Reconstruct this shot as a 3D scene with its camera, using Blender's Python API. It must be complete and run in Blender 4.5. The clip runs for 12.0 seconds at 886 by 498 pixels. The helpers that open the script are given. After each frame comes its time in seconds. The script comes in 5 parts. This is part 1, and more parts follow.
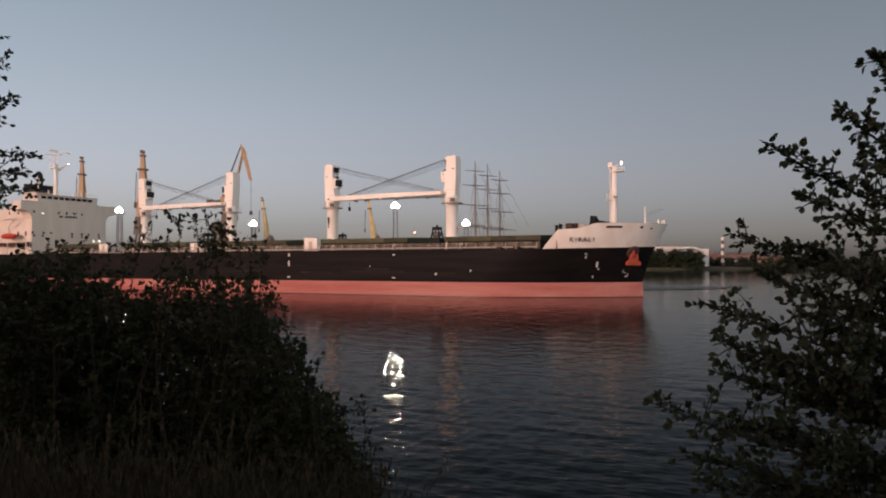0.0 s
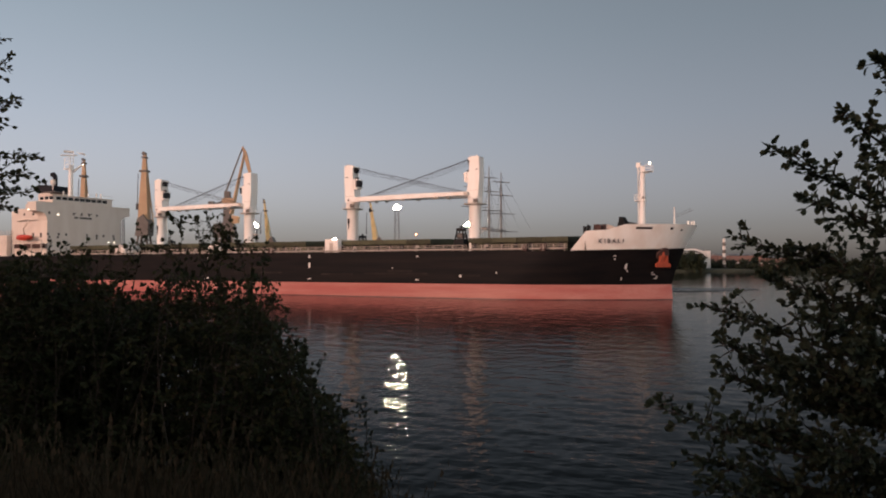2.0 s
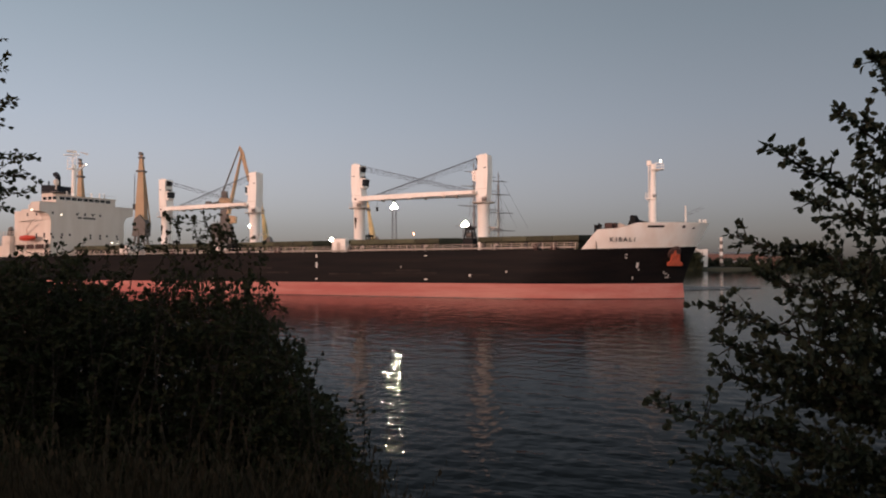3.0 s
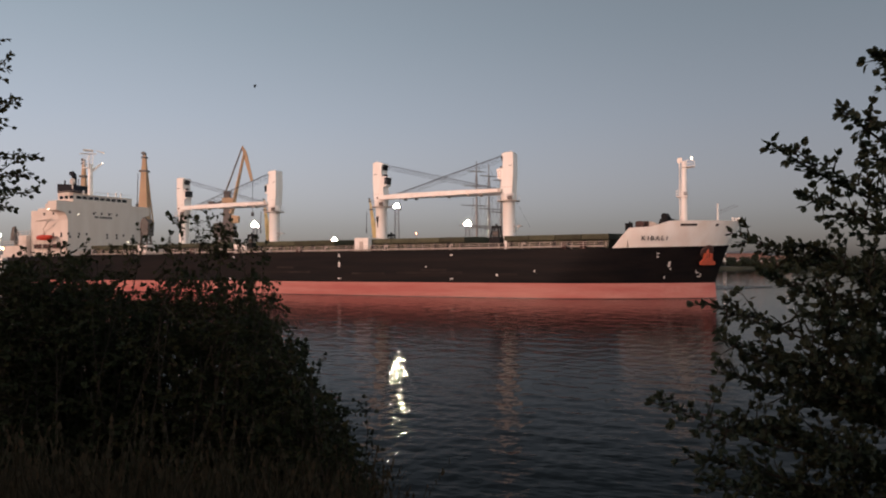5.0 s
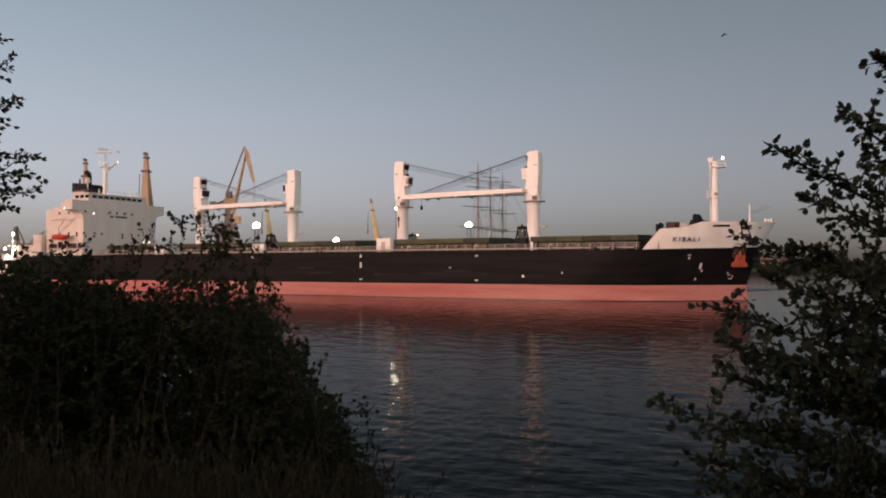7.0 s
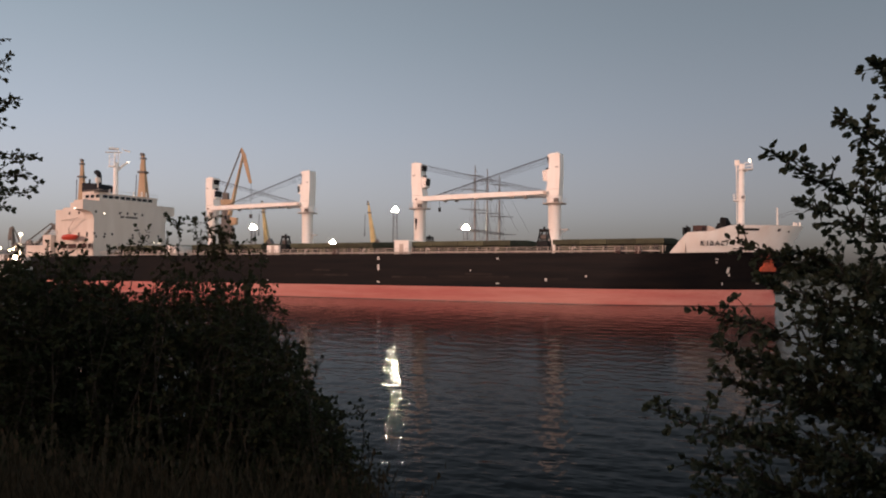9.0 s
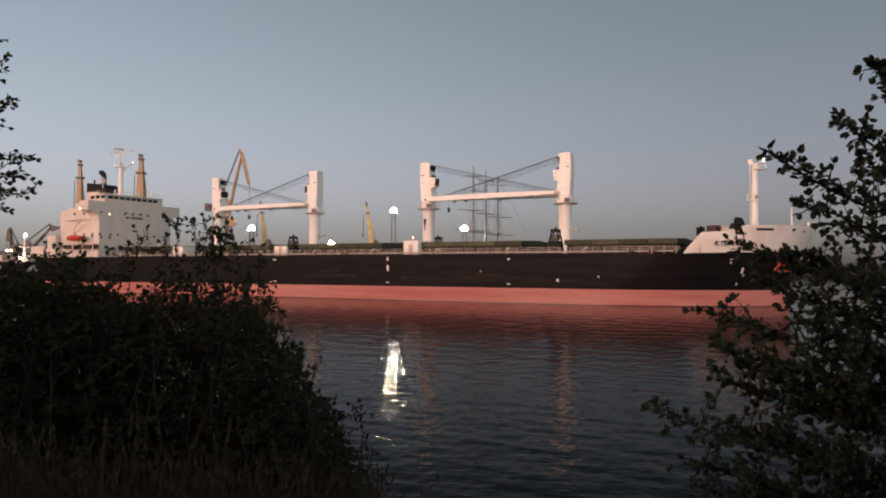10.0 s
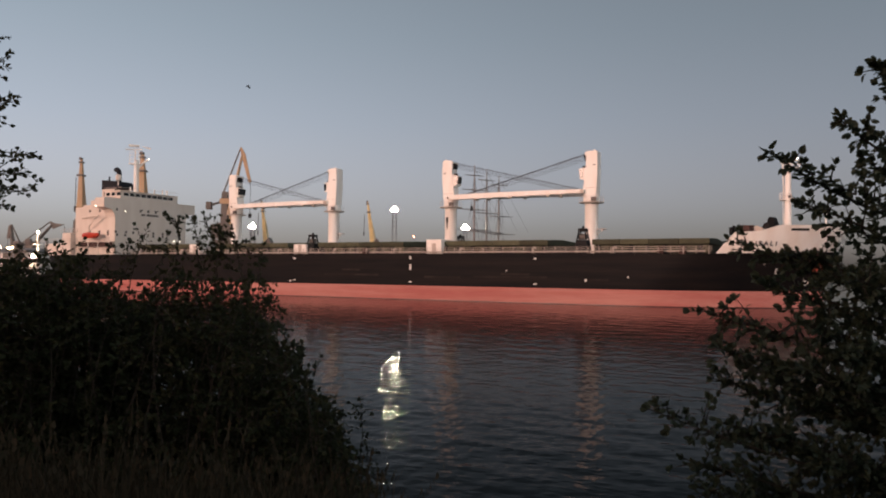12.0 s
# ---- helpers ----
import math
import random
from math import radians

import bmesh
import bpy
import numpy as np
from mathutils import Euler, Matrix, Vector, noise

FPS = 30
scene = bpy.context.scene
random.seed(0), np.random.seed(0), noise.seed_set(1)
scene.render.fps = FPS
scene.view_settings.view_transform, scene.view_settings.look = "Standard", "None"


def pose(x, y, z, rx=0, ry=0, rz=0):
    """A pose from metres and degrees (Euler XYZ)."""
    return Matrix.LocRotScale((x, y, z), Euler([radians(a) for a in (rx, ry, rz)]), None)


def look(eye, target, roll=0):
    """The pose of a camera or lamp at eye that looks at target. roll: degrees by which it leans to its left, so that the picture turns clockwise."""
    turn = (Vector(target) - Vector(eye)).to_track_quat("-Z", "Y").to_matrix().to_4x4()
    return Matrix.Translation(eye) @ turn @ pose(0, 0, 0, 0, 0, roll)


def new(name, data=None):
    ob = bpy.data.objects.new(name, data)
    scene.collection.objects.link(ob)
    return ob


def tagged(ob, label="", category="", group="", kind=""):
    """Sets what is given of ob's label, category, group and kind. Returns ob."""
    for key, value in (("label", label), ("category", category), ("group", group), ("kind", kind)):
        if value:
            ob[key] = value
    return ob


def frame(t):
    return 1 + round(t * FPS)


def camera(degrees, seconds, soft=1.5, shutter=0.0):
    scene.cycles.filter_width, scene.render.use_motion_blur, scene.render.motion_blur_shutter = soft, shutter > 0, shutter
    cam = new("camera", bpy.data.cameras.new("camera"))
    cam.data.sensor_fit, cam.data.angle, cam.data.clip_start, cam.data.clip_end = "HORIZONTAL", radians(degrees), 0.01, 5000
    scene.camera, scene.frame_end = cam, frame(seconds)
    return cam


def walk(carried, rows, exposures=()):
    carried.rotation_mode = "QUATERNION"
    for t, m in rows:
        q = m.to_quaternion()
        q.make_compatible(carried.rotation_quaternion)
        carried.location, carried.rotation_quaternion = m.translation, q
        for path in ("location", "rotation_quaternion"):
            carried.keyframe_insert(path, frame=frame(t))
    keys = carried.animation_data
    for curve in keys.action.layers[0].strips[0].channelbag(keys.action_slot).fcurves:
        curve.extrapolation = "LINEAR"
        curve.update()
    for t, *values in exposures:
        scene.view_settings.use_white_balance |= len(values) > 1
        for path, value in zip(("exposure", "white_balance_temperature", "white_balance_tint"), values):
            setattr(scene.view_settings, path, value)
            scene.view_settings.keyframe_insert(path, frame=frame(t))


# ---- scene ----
# Camera: handheld on the river bank, standing still; heading, tilt and lean in degrees.
cam = camera(62.0, 12.0, soft=2.0)
EYE = Vector((0.0, 0.0, 5.65))
TURNS = [
    (0.0, -0.010, 1.119, -0.109), (0.5, 0.122, 1.206, -0.236), (1.0, 0.085, 1.267, -0.096),
    (1.5, -0.069, 1.300, -0.015), (2.0, -0.123, 1.261, -0.076), (2.5, -0.041, 1.102, -0.127),
    (3.0, 0.074, 1.209, -0.249), (5.0, -0.133, 1.166, -0.305), (5.5, -0.120, 1.245, -0.336),
    (6.0, -0.216, 1.364, -0.153), (6.5, -0.117, 1.367, -0.206), (7.0, -0.229, 1.249, -0.115),
    (9.0, 0.024, 1.459, 0.216), (9.5, 0.172, 1.474, 0.046), (10.0, 0.141, 1.504, 0.144),
    (10.5, 0.144, 1.574, 0.536), (11.0, 0.101, 1.592, 0.421), (11.5, 0.113, 1.649, 0.475),
    (12.0, 0.083, 1.443, 0.414)]


def aim(yaw, tilt, lean):
    a, b = radians(yaw), radians(tilt)
    way = Vector((math.sin(a) * math.cos(b), math.cos(a) * math.cos(b), math.sin(b)))
    return look(EYE, EYE + way, lean)


walk(cam, [(t, aim(a, b, c)) for t, a, b, c in TURNS], exposures=[(0.0, 0.30), (12.0, 0.30)])

# Dusk: a low sun behind the camera's left shoulder, blue sky opposite.
SUN_EL, SUN_ROT = radians(11.0), radians(226)
world = bpy.data.worlds.new("dusk_sky")
scene.world = world
world.use_nodes = True
wn = world.node_tree
sky = wn.nodes.new("ShaderNodeTexSky")
sky.sky_type, sky.sun_disc = "NISHITA", False
sky.sun_elevation, sky.sun_rotation = SUN_EL, 2 * math.pi - SUN_ROT
sky.air_density, sky.dust_density, sky.ozone_density = 0.9, 1.6, 3.5
veil = wn.nodes.new("ShaderNodeHueSaturation")  # thin high haze greys the blue
veil.inputs["Saturation"].default_value = 0.34
cast = wn.nodes.new("ShaderNodeMix")
cast.data_type, cast.blend_type = "RGBA", "MULTIPLY"
cast.inputs[0].default_value, cast.inputs[7].default_value = 1.0, (1.015, 0.976, 0.985, 1)
# dusk air: mauve haze low down, clearer blue-green above
where, split, height, air = (wn.nodes.new("ShaderNode" + k) for k in ("TexCoord", "SeparateXYZ", "ValToRGB", "Mix"))
air.data_type, air.blend_type = "RGBA", "MULTIPLY"
air.inputs[0].default_value = 1.0
height.color_ramp.elements[0].position, height.color_ramp.elements[0].color = 0.0, (1.12, 0.985, 0.95, 1)
height.color_ramp.elements[1].position, height.color_ramp.elements[1].color = 0.45, (0.90, 1.01, 0.995, 1)
for at_height, tone in ((0.10, (1.06, 0.995, 0.98, 1)), (0.19, (0.98, 1.005, 1.01, 1)), (0.30, (0.92, 1.01, 1.0, 1))):
    height.color_ramp.elements.new(at_height).color = tone
wn.links.new(where.outputs["Generated"], split.inputs[0])
wn.links.new(split.outputs["Z"], height.inputs[0])
wn.links.new(sky.outputs[0], veil.inputs["Color"])
wn.links.new(veil.outputs[0], cast.inputs[6])
wn.links.new(cast.outputs[2], air.inputs[6])
wn.links.new(height.outputs[0], air.inputs[7])
wn.links.new(air.outputs[2], wn.nodes["Background"].inputs[0])
wn.nodes["Background"].inputs[1].default_value = 0.092
sun = new("sun", bpy.data.lights.new("sun", "SUN"))
sun.data.energy, sun.data.angle, sun.data.color = 2.7, radians(24), (1.0, 0.61, 0.48)
toward = Vector((math.sin(SUN_ROT) * math.cos(SUN_EL), math.cos(SUN_ROT) * math.cos(SUN_EL), math.sin(SUN_EL)))
sun.matrix_world = look(toward * 100, (0, 0, 0))


# ---- materials ----
def material(name, colour, rough=0.6, metal=0.0, vary=0.25, grain=2.0, stain=0.15, bump=0.1, tint=None, spread=(1, 1, 1), emit=0.0, each=0.0, spec=0.5):
    """A surface with fine grain, broad stains and a little relief; tint: a second colour for the stains."""
    m = bpy.data.materials.new(name)
    m.use_nodes = True
    n, l = m.node_tree.nodes, m.node_tree.links
    b = n["Principled BSDF"]
    b.inputs["Roughness"].default_value, b.inputs["Metallic"].default_value = rough, metal
    b.inputs["Specular IOR Level"].default_value = spec
    co, mp = n.new("ShaderNodeTexCoord"), n.new("ShaderNodeMapping")
    mp.inputs["Scale"].default_value = spread
    l.new(co.outputs["Object"], mp.inputs[0])
    fine, broad = n.new("ShaderNodeTexNoise"), n.new("ShaderNodeTexNoise")
    fine.inputs["Scale"].default_value, fine.inputs["Detail"].default_value = grain * 8, 4
    broad.inputs["Scale"].default_value, broad.inputs["Detail"].default_value = grain, 5
    for t in (fine, broad):
        l.new(mp.outputs[0], t.inputs["Vector"])
    ramp = n.new("ShaderNodeMapRange")
    ramp.inputs[1].default_value, ramp.inputs[2].default_value = 0.35, 0.7
    l.new(broad.outputs["Fac"], ramp.inputs[0])
    mix = n.new("ShaderNodeMix")
    mix.data_type = "RGBA"
    mix.inputs[6].default_value = (*colour, 1)
    mix.inputs[7].default_value = (*(tint or [c * (1 - vary) for c in colour]), 1)
    sc = n.new("ShaderNodeMath")
    sc.operation = "MULTIPLY"
    sc.inputs[1].default_value = stain * 3 if tint is None else stain
    sc.use_clamp = True
    l.new(ramp.outputs[0], sc.inputs[0])
    l.new(sc.outputs[0], mix.inputs[0])
    hs = n.new("ShaderNodeHueSaturation")
    val = n.new("ShaderNodeMapRange")
    val.inputs[3].default_value, val.inputs[4].default_value = 1 - vary * 0.5, 1 + vary * 0.5
    l.new(fine.outputs["Fac"], val.inputs[0])
    last = val.outputs[0]
    if each:
        info, er, mu = n.new("ShaderNodeObjectInfo"), n.new("ShaderNodeMapRange"), n.new("ShaderNodeMath")
        er.inputs[3].default_value, er.inputs[4].default_value = 1 - each, 1 + each
        mu.operation = "MULTIPLY"
        l.new(info.outputs["Random"], er.inputs[0])
        l.new(er.outputs[0], mu.inputs[0])
        l.new(last, mu.inputs[1])
        last = mu.outputs[0]
    l.new(last, hs.inputs["Value"])
    l.new(mix.outputs[2], hs.inputs["Color"])
    l.new(hs.outputs[0], b.inputs["Base Color"])
    if bump:
        bp = n.new("ShaderNodeBump")
        bp.inputs["Strength"].default_value, bp.inputs["Distance"].default_value = bump, 0.03
        l.new(fine.outputs["Fac"], bp.inputs["Height"])
        l.new(bp.outputs[0], b.inputs["Normal"])
    return m


def glow(name, colour, strength):
    m = bpy.data.materials.new(name)
    m.use_nodes = True
    b = m.node_tree.nodes["Principled BSDF"]
    b.inputs["Base Color"].default_value = (*colour, 1)
    b.inputs["Emission Color"].default_value = (*colour, 1)
    b.inputs["Emission Strength"].default_value = strength
    return m


def leaf_material(name, a, b2, rough=0.5, through_light=0.25, spec=0.5):
    """Leaves: each one its own shade between two greens, a little light passing through."""
    m = bpy.data.materials.new(name)
    m.use_nodes = True
    n, l = m.node_tree.nodes, m.node_tree.links
    b = n["Principled BSDF"]
    b.inputs["Roughness"].default_value = rough
    b.inputs["Specular IOR Level"].default_value = spec
    geo, mix, no = n.new("ShaderNodeNewGeometry"), n.new("ShaderNodeMix"), n.new("ShaderNodeTexNoise")
    mix.data_type = "RGBA"
    mix.inputs[6].default_value, mix.inputs[7].default_value = (*a, 1), (*b2, 1)
    l.new(geo.outputs["Random Per Island"], mix.inputs[0])
    no.inputs["Scale"].default_value = 60
    bp = n.new("ShaderNodeBump")
    bp.inputs["Strength"].default_value, bp.inputs["Distance"].default_value = 0.3, 0.004
    l.new(no.outputs["Fac"], bp.inputs["Height"])
    l.new(bp.outputs[0], b.inputs["Normal"])
    l.new(mix.outputs[2], b.inputs["Base Color"])
    tr, ms = n.new("ShaderNodeBsdfTranslucent"), n.new("ShaderNodeMixShader")
    l.new(mix.outputs[2], tr.inputs[0])
    ms.inputs[0].default_value = through_light
    l.new(b.outputs[0], ms.inputs[1])
    l.new(tr.outputs[0], ms.inputs[2])
    l.new(ms.outputs[0], n["Material Output"].inputs[0])
    return m


def water_material(name, waves, rough):
    """River water: dark body, long low swell and short wind ripples."""
    m = bpy.data.materials.new(name)
    m.use_nodes = True
    n, l = m.node_tree.nodes, m.node_tree.links
    b = n["Principled BSDF"]
    b.inputs["Base Color"].default_value = (0.010, 0.013, 0.014, 1)
    b.inputs["Roughness"].default_value = rough
    b.inputs["IOR"].default_value = 1.055
    co, wind = n.new("ShaderNodeTexCoord"), n.new("ShaderNodeAttribute")
    wind.attribute_name = "wind"  # open water is ruffled, the lee of the quays calm
    prev = None
    for size, depth, spread in waves:
        mp, no, bp = n.new("ShaderNodeMapping"), n.new("ShaderNodeTexNoise"), n.new("ShaderNodeBump")
        mp.inputs["Scale"].default_value = spread
        mp.inputs["Rotation"].default_value = (0, 0, size * 0.35)
        no.inputs["Scale"].default_value, no.inputs["Detail"].default_value = size, 2
        l.new(co.outputs["Object"], mp.inputs[0])
        l.new(mp.outputs[0], no.inputs["Vector"])
        bp.inputs["Strength"].default_value, bp.inputs["Distance"].default_value = 1.0, depth
        l.new(wind.outputs["Fac"], bp.inputs["Strength"])
        l.new(no.outputs["Fac"], bp.inputs["Height"])
        if prev:
            l.new(prev, bp.inputs["Normal"])
        prev = bp.outputs[0]
    l.new(prev, b.inputs["Normal"])
    return m


M_WATER = water_material("river_water", ((4.6, 0.009, (0.6, 1.0, 1)), (11.0, 0.0035, (0.6, 1.0, 1))), 0.035)
M_RIPPLE = water_material("rippled_water", ((0.8, 0.16, (0.5, 1.0, 1)), (2.5, 0.12, (0.5, 1.0, 1))), 0.15)
# hull tint streaks: brownish stains plus a faint sheen put into the colour
M_HULL = material("black_hull_paint", (0.007, 0.007, 0.008), 0.55, vary=0.5, grain=0.35, stain=0.5, tint=(0.022, 0.017, 0.015), spread=(0.16, 1, 2.8), bump=0.2, spec=0.06)
M_BOOT = material("red_antifouling_paint", (0.39, 0.120, 0.105), 0.65, vary=0.25, grain=0.3, stain=0.85, tint=(0.48, 0.225, 0.19), spread=(0.18, 1, 2.6), bump=0.2, spec=0.2)
M_WHITE = material("white_ship_paint", (0.80, 0.78, 0.74), 0.5, vary=0.10, grain=0.6, stain=0.42, tint=(0.62, 0.50, 0.41), spread=(1, 1, 0.22), bump=0.1)
M_HOUSE = material("cream_house_paint", (0.64, 0.565, 0.50), 0.55, vary=0.10, grain=0.5, stain=0.4, tint=(0.50, 0.41, 0.34), spread=(1, 1, 0.25), bump=0.1)
M_DECK = material("deck_paint", (0.10, 0.07, 0.055), 0.8, vary=0.4, grain=0.4, stain=0.4)
M_HATCH = material("olive_hatch_paint", (0.075, 0.078, 0.048), 0.75, vary=0.4, grain=0.5, stain=0.5, tint=(0.040, 0.036, 0.026), bump=0.3, each=0.3, spec=0.2)
M_DARK = material("dark_machinery", (0.012, 0.012, 0.013), 0.7, vary=0.4, stain=0.3, spec=0.2)
M_RAIL = material("pale_rail_paint", (0.44, 0.38, 0.33), 0.6, vary=0.2)
M_GLASS = material("dark_window_glass", (0.012, 0.014, 0.018), 0.08, vary=0.2, bump=0.0)
M_PORT = material("porthole_glass", (0.09, 0.08, 0.075), 0.2, vary=0.3, bump=0.0)
M_WIRE = material("wire_rope", (0.05, 0.05, 0.058), 0.7, 0.0, vary=0.2, bump=0)
M_FUNNEL = material("black_funnel_paint", (0.012, 0.013, 0.018), 0.6, vary=0.4, stain=0.3, spec=0.15)
M_WET = material("wet_weedy_red_paint", (0.10, 0.030, 0.026), 0.35, vary=0.4, grain=0.6, stain=0.5)
M_ORANGE = material("orange_lifeboat", (0.48, 0.055, 0.030), 0.45, vary=0.1)
M_ANCHOR = material("rusty_red_anchor", (0.45, 0.085, 0.04), 0.75, vary=0.4, grain=3, stain=0.5)
M_SCUFF = material("rubbed_grey_paint", (0.030, 0.024, 0.022), 0.7, vary=0.5, grain=0.8, stain=0.6, spread=(0.4, 1, 2), spec=0.1)
M_RUST = material("dark_rust", (0.07, 0.035, 0.03), 0.85, vary=0.4, grain=1.5, stain=0.5)
M_LETTER = material("black_letter_paint", (0.02, 0.02, 0.022), 0.5, vary=0.2, bump=0)
M_MARK = material("white_draught_marks", (0.72, 0.70, 0.66), 0.6, vary=0.2, bump=0)
M_CRANE = material("ochre_crane_paint", (0.40, 0.265, 0.155), 0.6, vary=0.25, grain=0.4, stain=0.3, tint=(0.30, 0.18, 0.10))
M_CRANE_DARK = material("grey_crane_steel", (0.11, 0.095, 0.085), 0.6, vary=0.3, grain=0.4, stain=0.3)
M_YELLOW = material("yellow_crane_paint", (0.56, 0.43, 0.20), 0.55, vary=0.2, grain=0.4, stain=0.3)
# pale grey puts the distance haze into the spars' colour
M_SPAR = material("haze_greyed_spars", (0.20, 0.19, 0.19), 0.6, vary=0.3, grain=0.6)
M_CONC = material("quay_concrete", (0.26, 0.25, 0.23), 0.9, vary=0.3, grain=0.3, stain=0.4)
M_STEEL = material("galvanised_mast", (0.16, 0.17, 0.18), 0.5, 0.5, vary=0.2)
M_SHED = material("pale_shed_cladding", (0.62, 0.60, 0.57), 0.6, vary=0.1, grain=0.1, stain=0.2, bump=0)
M_ROOF = material("grey_shed_roof", (0.20, 0.20, 0.20), 0.7, vary=0.2, grain=0.1, bump=0)
M_BRICK = material("red_brick_far", (0.22, 0.125, 0.105), 0.9, vary=0.3, grain=0.2)
M_BAND = material("red_chimney_band", (0.45, 0.07, 0.05), 0.7, vary=0.1)
M_EARTH = material("bank_earth", (0.045, 0.042, 0.026), 0.95, vary=0.5, grain=1.2, stain=0.5, tint=(0.03, 0.045, 0.015), bump=0.6)
M_WOODS = leaf_material("far_foliage", (0.022, 0.030, 0.014), (0.038, 0.046, 0.022))
M_LEAF = leaf_material("alder_leaves", (0.042, 0.053, 0.031), (0.090, 0.102, 0.060), 0.6, 0.25, 0.3)
M_BUSH = leaf_material("willow_bush_leaves", (0.032, 0.038, 0.018), (0.048, 0.053, 0.026), 0.8, 0.18, 0.15)
M_GRASS = leaf_material("dry_grass", (0.024, 0.022, 0.012), (0.095, 0.070, 0.044), 0.8, 0.2, 0.15)
M_BARK = material("dark_bark", (0.050, 0.038, 0.028), 0.9, vary=0.4, grain=20, bump=0.6)
M_FLOOD = glow("floodlight_glass", (1.0, 0.90, 0.66), 900.0)
M_LAMP = glow("deck_lamp_glass", (1.0, 0.88, 0.70), 3.5)
M_WARM = glow("sodium_lamp_glass", (1.0, 0.62, 0.28), 120.0)
M_TUG = glow("tug_lamp_glass", (1.0, 0.85, 0.62), 60.0)
M_FLOODTUG = glow("tug_floodlight_glass", (1.0, 0.80, 0.52), 900.0)
M_RED = glow("red_beacon", (1.0, 0.25, 0.12), 25.0)


# ---- mesh helpers ----
class Shape:
    """Vertices and faces gathered for one mesh."""

    def __init__(self):
        self.v, self.f = [], []

    def add(self, verts, faces):
        k = len(self.v)
        self.v += [tuple(p) for p in verts]
        self.f += [tuple(i + k for i in f) for f in faces]
        return self

    def box(self, x0, x1, y0, y1, z0, z1):
        return self.add([(x, y, z) for z in (z0, z1) for x, y in ((x0, y0), (x1, y0), (x1, y1), (x0, y1))],
                        [(3, 2, 1, 0), (4, 5, 6, 7), (0, 1, 5, 4), (1, 2, 6, 5), (2, 3, 7, 6), (3, 0, 4, 7)])

    def tube(self, points, radii, seg=8):
        """A round bar along points, capped; radii: one number or one for each point."""
        pts = [Vector(p) for p in points]
        rad = list(radii) if isinstance(radii, (list, tuple)) else [radii] * len(pts)
        rings = []
        for i, p in enumerate(pts):
            d = (pts[min(i + 1, len(pts) - 1)] - pts[max(i - 1, 0)]).normalized()
            u = d.orthogonal().normalized() if i == 0 else (rings[-1][1] - d * rings[-1][1].dot(d)).normalized()
            w = d.cross(u)
            rings.append(([p + (u * math.cos(a) + w * math.sin(a)) * rad[i] for a in (2 * math.pi * j / seg for j in range(seg))], u))
        verts = [q for r, _ in rings for q in r]
        faces = [(i * seg + j, i * seg + (j + 1) % seg, (i + 1) * seg + (j + 1) % seg, (i + 1) * seg + j) for i in range(len(pts) - 1) for j in range(seg)]
        faces += [tuple(reversed(range(seg))), tuple(range((len(pts) - 1) * seg, len(pts) * seg))]
        return self.add(verts, faces)

    def loft(self, rings, close=True, caps=True):
        n = len(rings[0])
        verts = [q for r in rings for q in r]
        faces = [(i * n + j, i * n + (j + 1) % n, (i + 1) * n + (j + 1) % n, (i + 1) * n + j) for i in range(len(rings) - 1) for j in range(n if close else n - 1)]
        if caps and close:
            faces += [tuple(reversed(range(n))), tuple(range((len(rings) - 1) * n, len(rings) * n))]
        return self.add(verts, faces)

    def prism(self, outline, axis, a, b):
        """A flat outline of (u, v) pushed along an axis from a to b: 'x' takes (y, z), 'y' takes (x, z), 'z' takes (x, y)."""
        put = {"x": lambda u, v, w: (w, u, v), "y": lambda u, v, w: (u, w, v), "z": lambda u, v, w: (u, v, w)}[axis]
        return self.loft([[put(u, v, w) for u, v in outline] for w in (a, b)])

    def mesh(self, name, mat, smooth=False):
        me = bpy.data.meshes.new(name)
        me.from_pydata(self.v, [], self.f)
        bm = bmesh.new()
        bm.from_mesh(me)
        if len(bm.faces) < 6000:
            bmesh.ops.recalc_face_normals(bm, faces=bm.faces)
        bm.to_mesh(me)
        bm.free()
        if smooth:
            me.shade_smooth()
            me.set_sharp_from_angle(angle=radians(40))
        me.materials.append(mat)
        return me


def part(name, shape, mat, parent, label="", smooth=False, at=None, kind=""):
    ob = new(name, shape.mesh(name, mat, smooth) if isinstance(shape, Shape) else shape)
    ob.parent = parent
    if at is not None:
        ob.matrix_basis = at
    return tagged(ob, label, kind=kind)


def thing(name, label, category, group="", at=None, kind=""):
    ob = new(name)
    if at is not None:
        ob.matrix_basis = at
    return tagged(ob, label, category, group, kind)


def lerp(table, x):
    return float(np.interp(x, [a for a, _ in table], [b for _, b in table]))


rng = random.Random(7)
# ---- the setting ----
def ground_height(x, y):
    """The near bank: a level path, a slope to the water, an unseen rise added behind to shade it."""
    if y > 3.2:
        z = 4.05 - (y - 3.2) * 0.385
    elif y < -6:
        # added rise out of view: keeps the low sun off the bank plants
        z = 4.05 + min(1.0, (-6 - y) / 9) * 10.0
    else:
        z = 4.05
    return max(z, -2.0) + 0.10 * noise.noise(Vector((x * 0.6, y * 0.6, 0)))


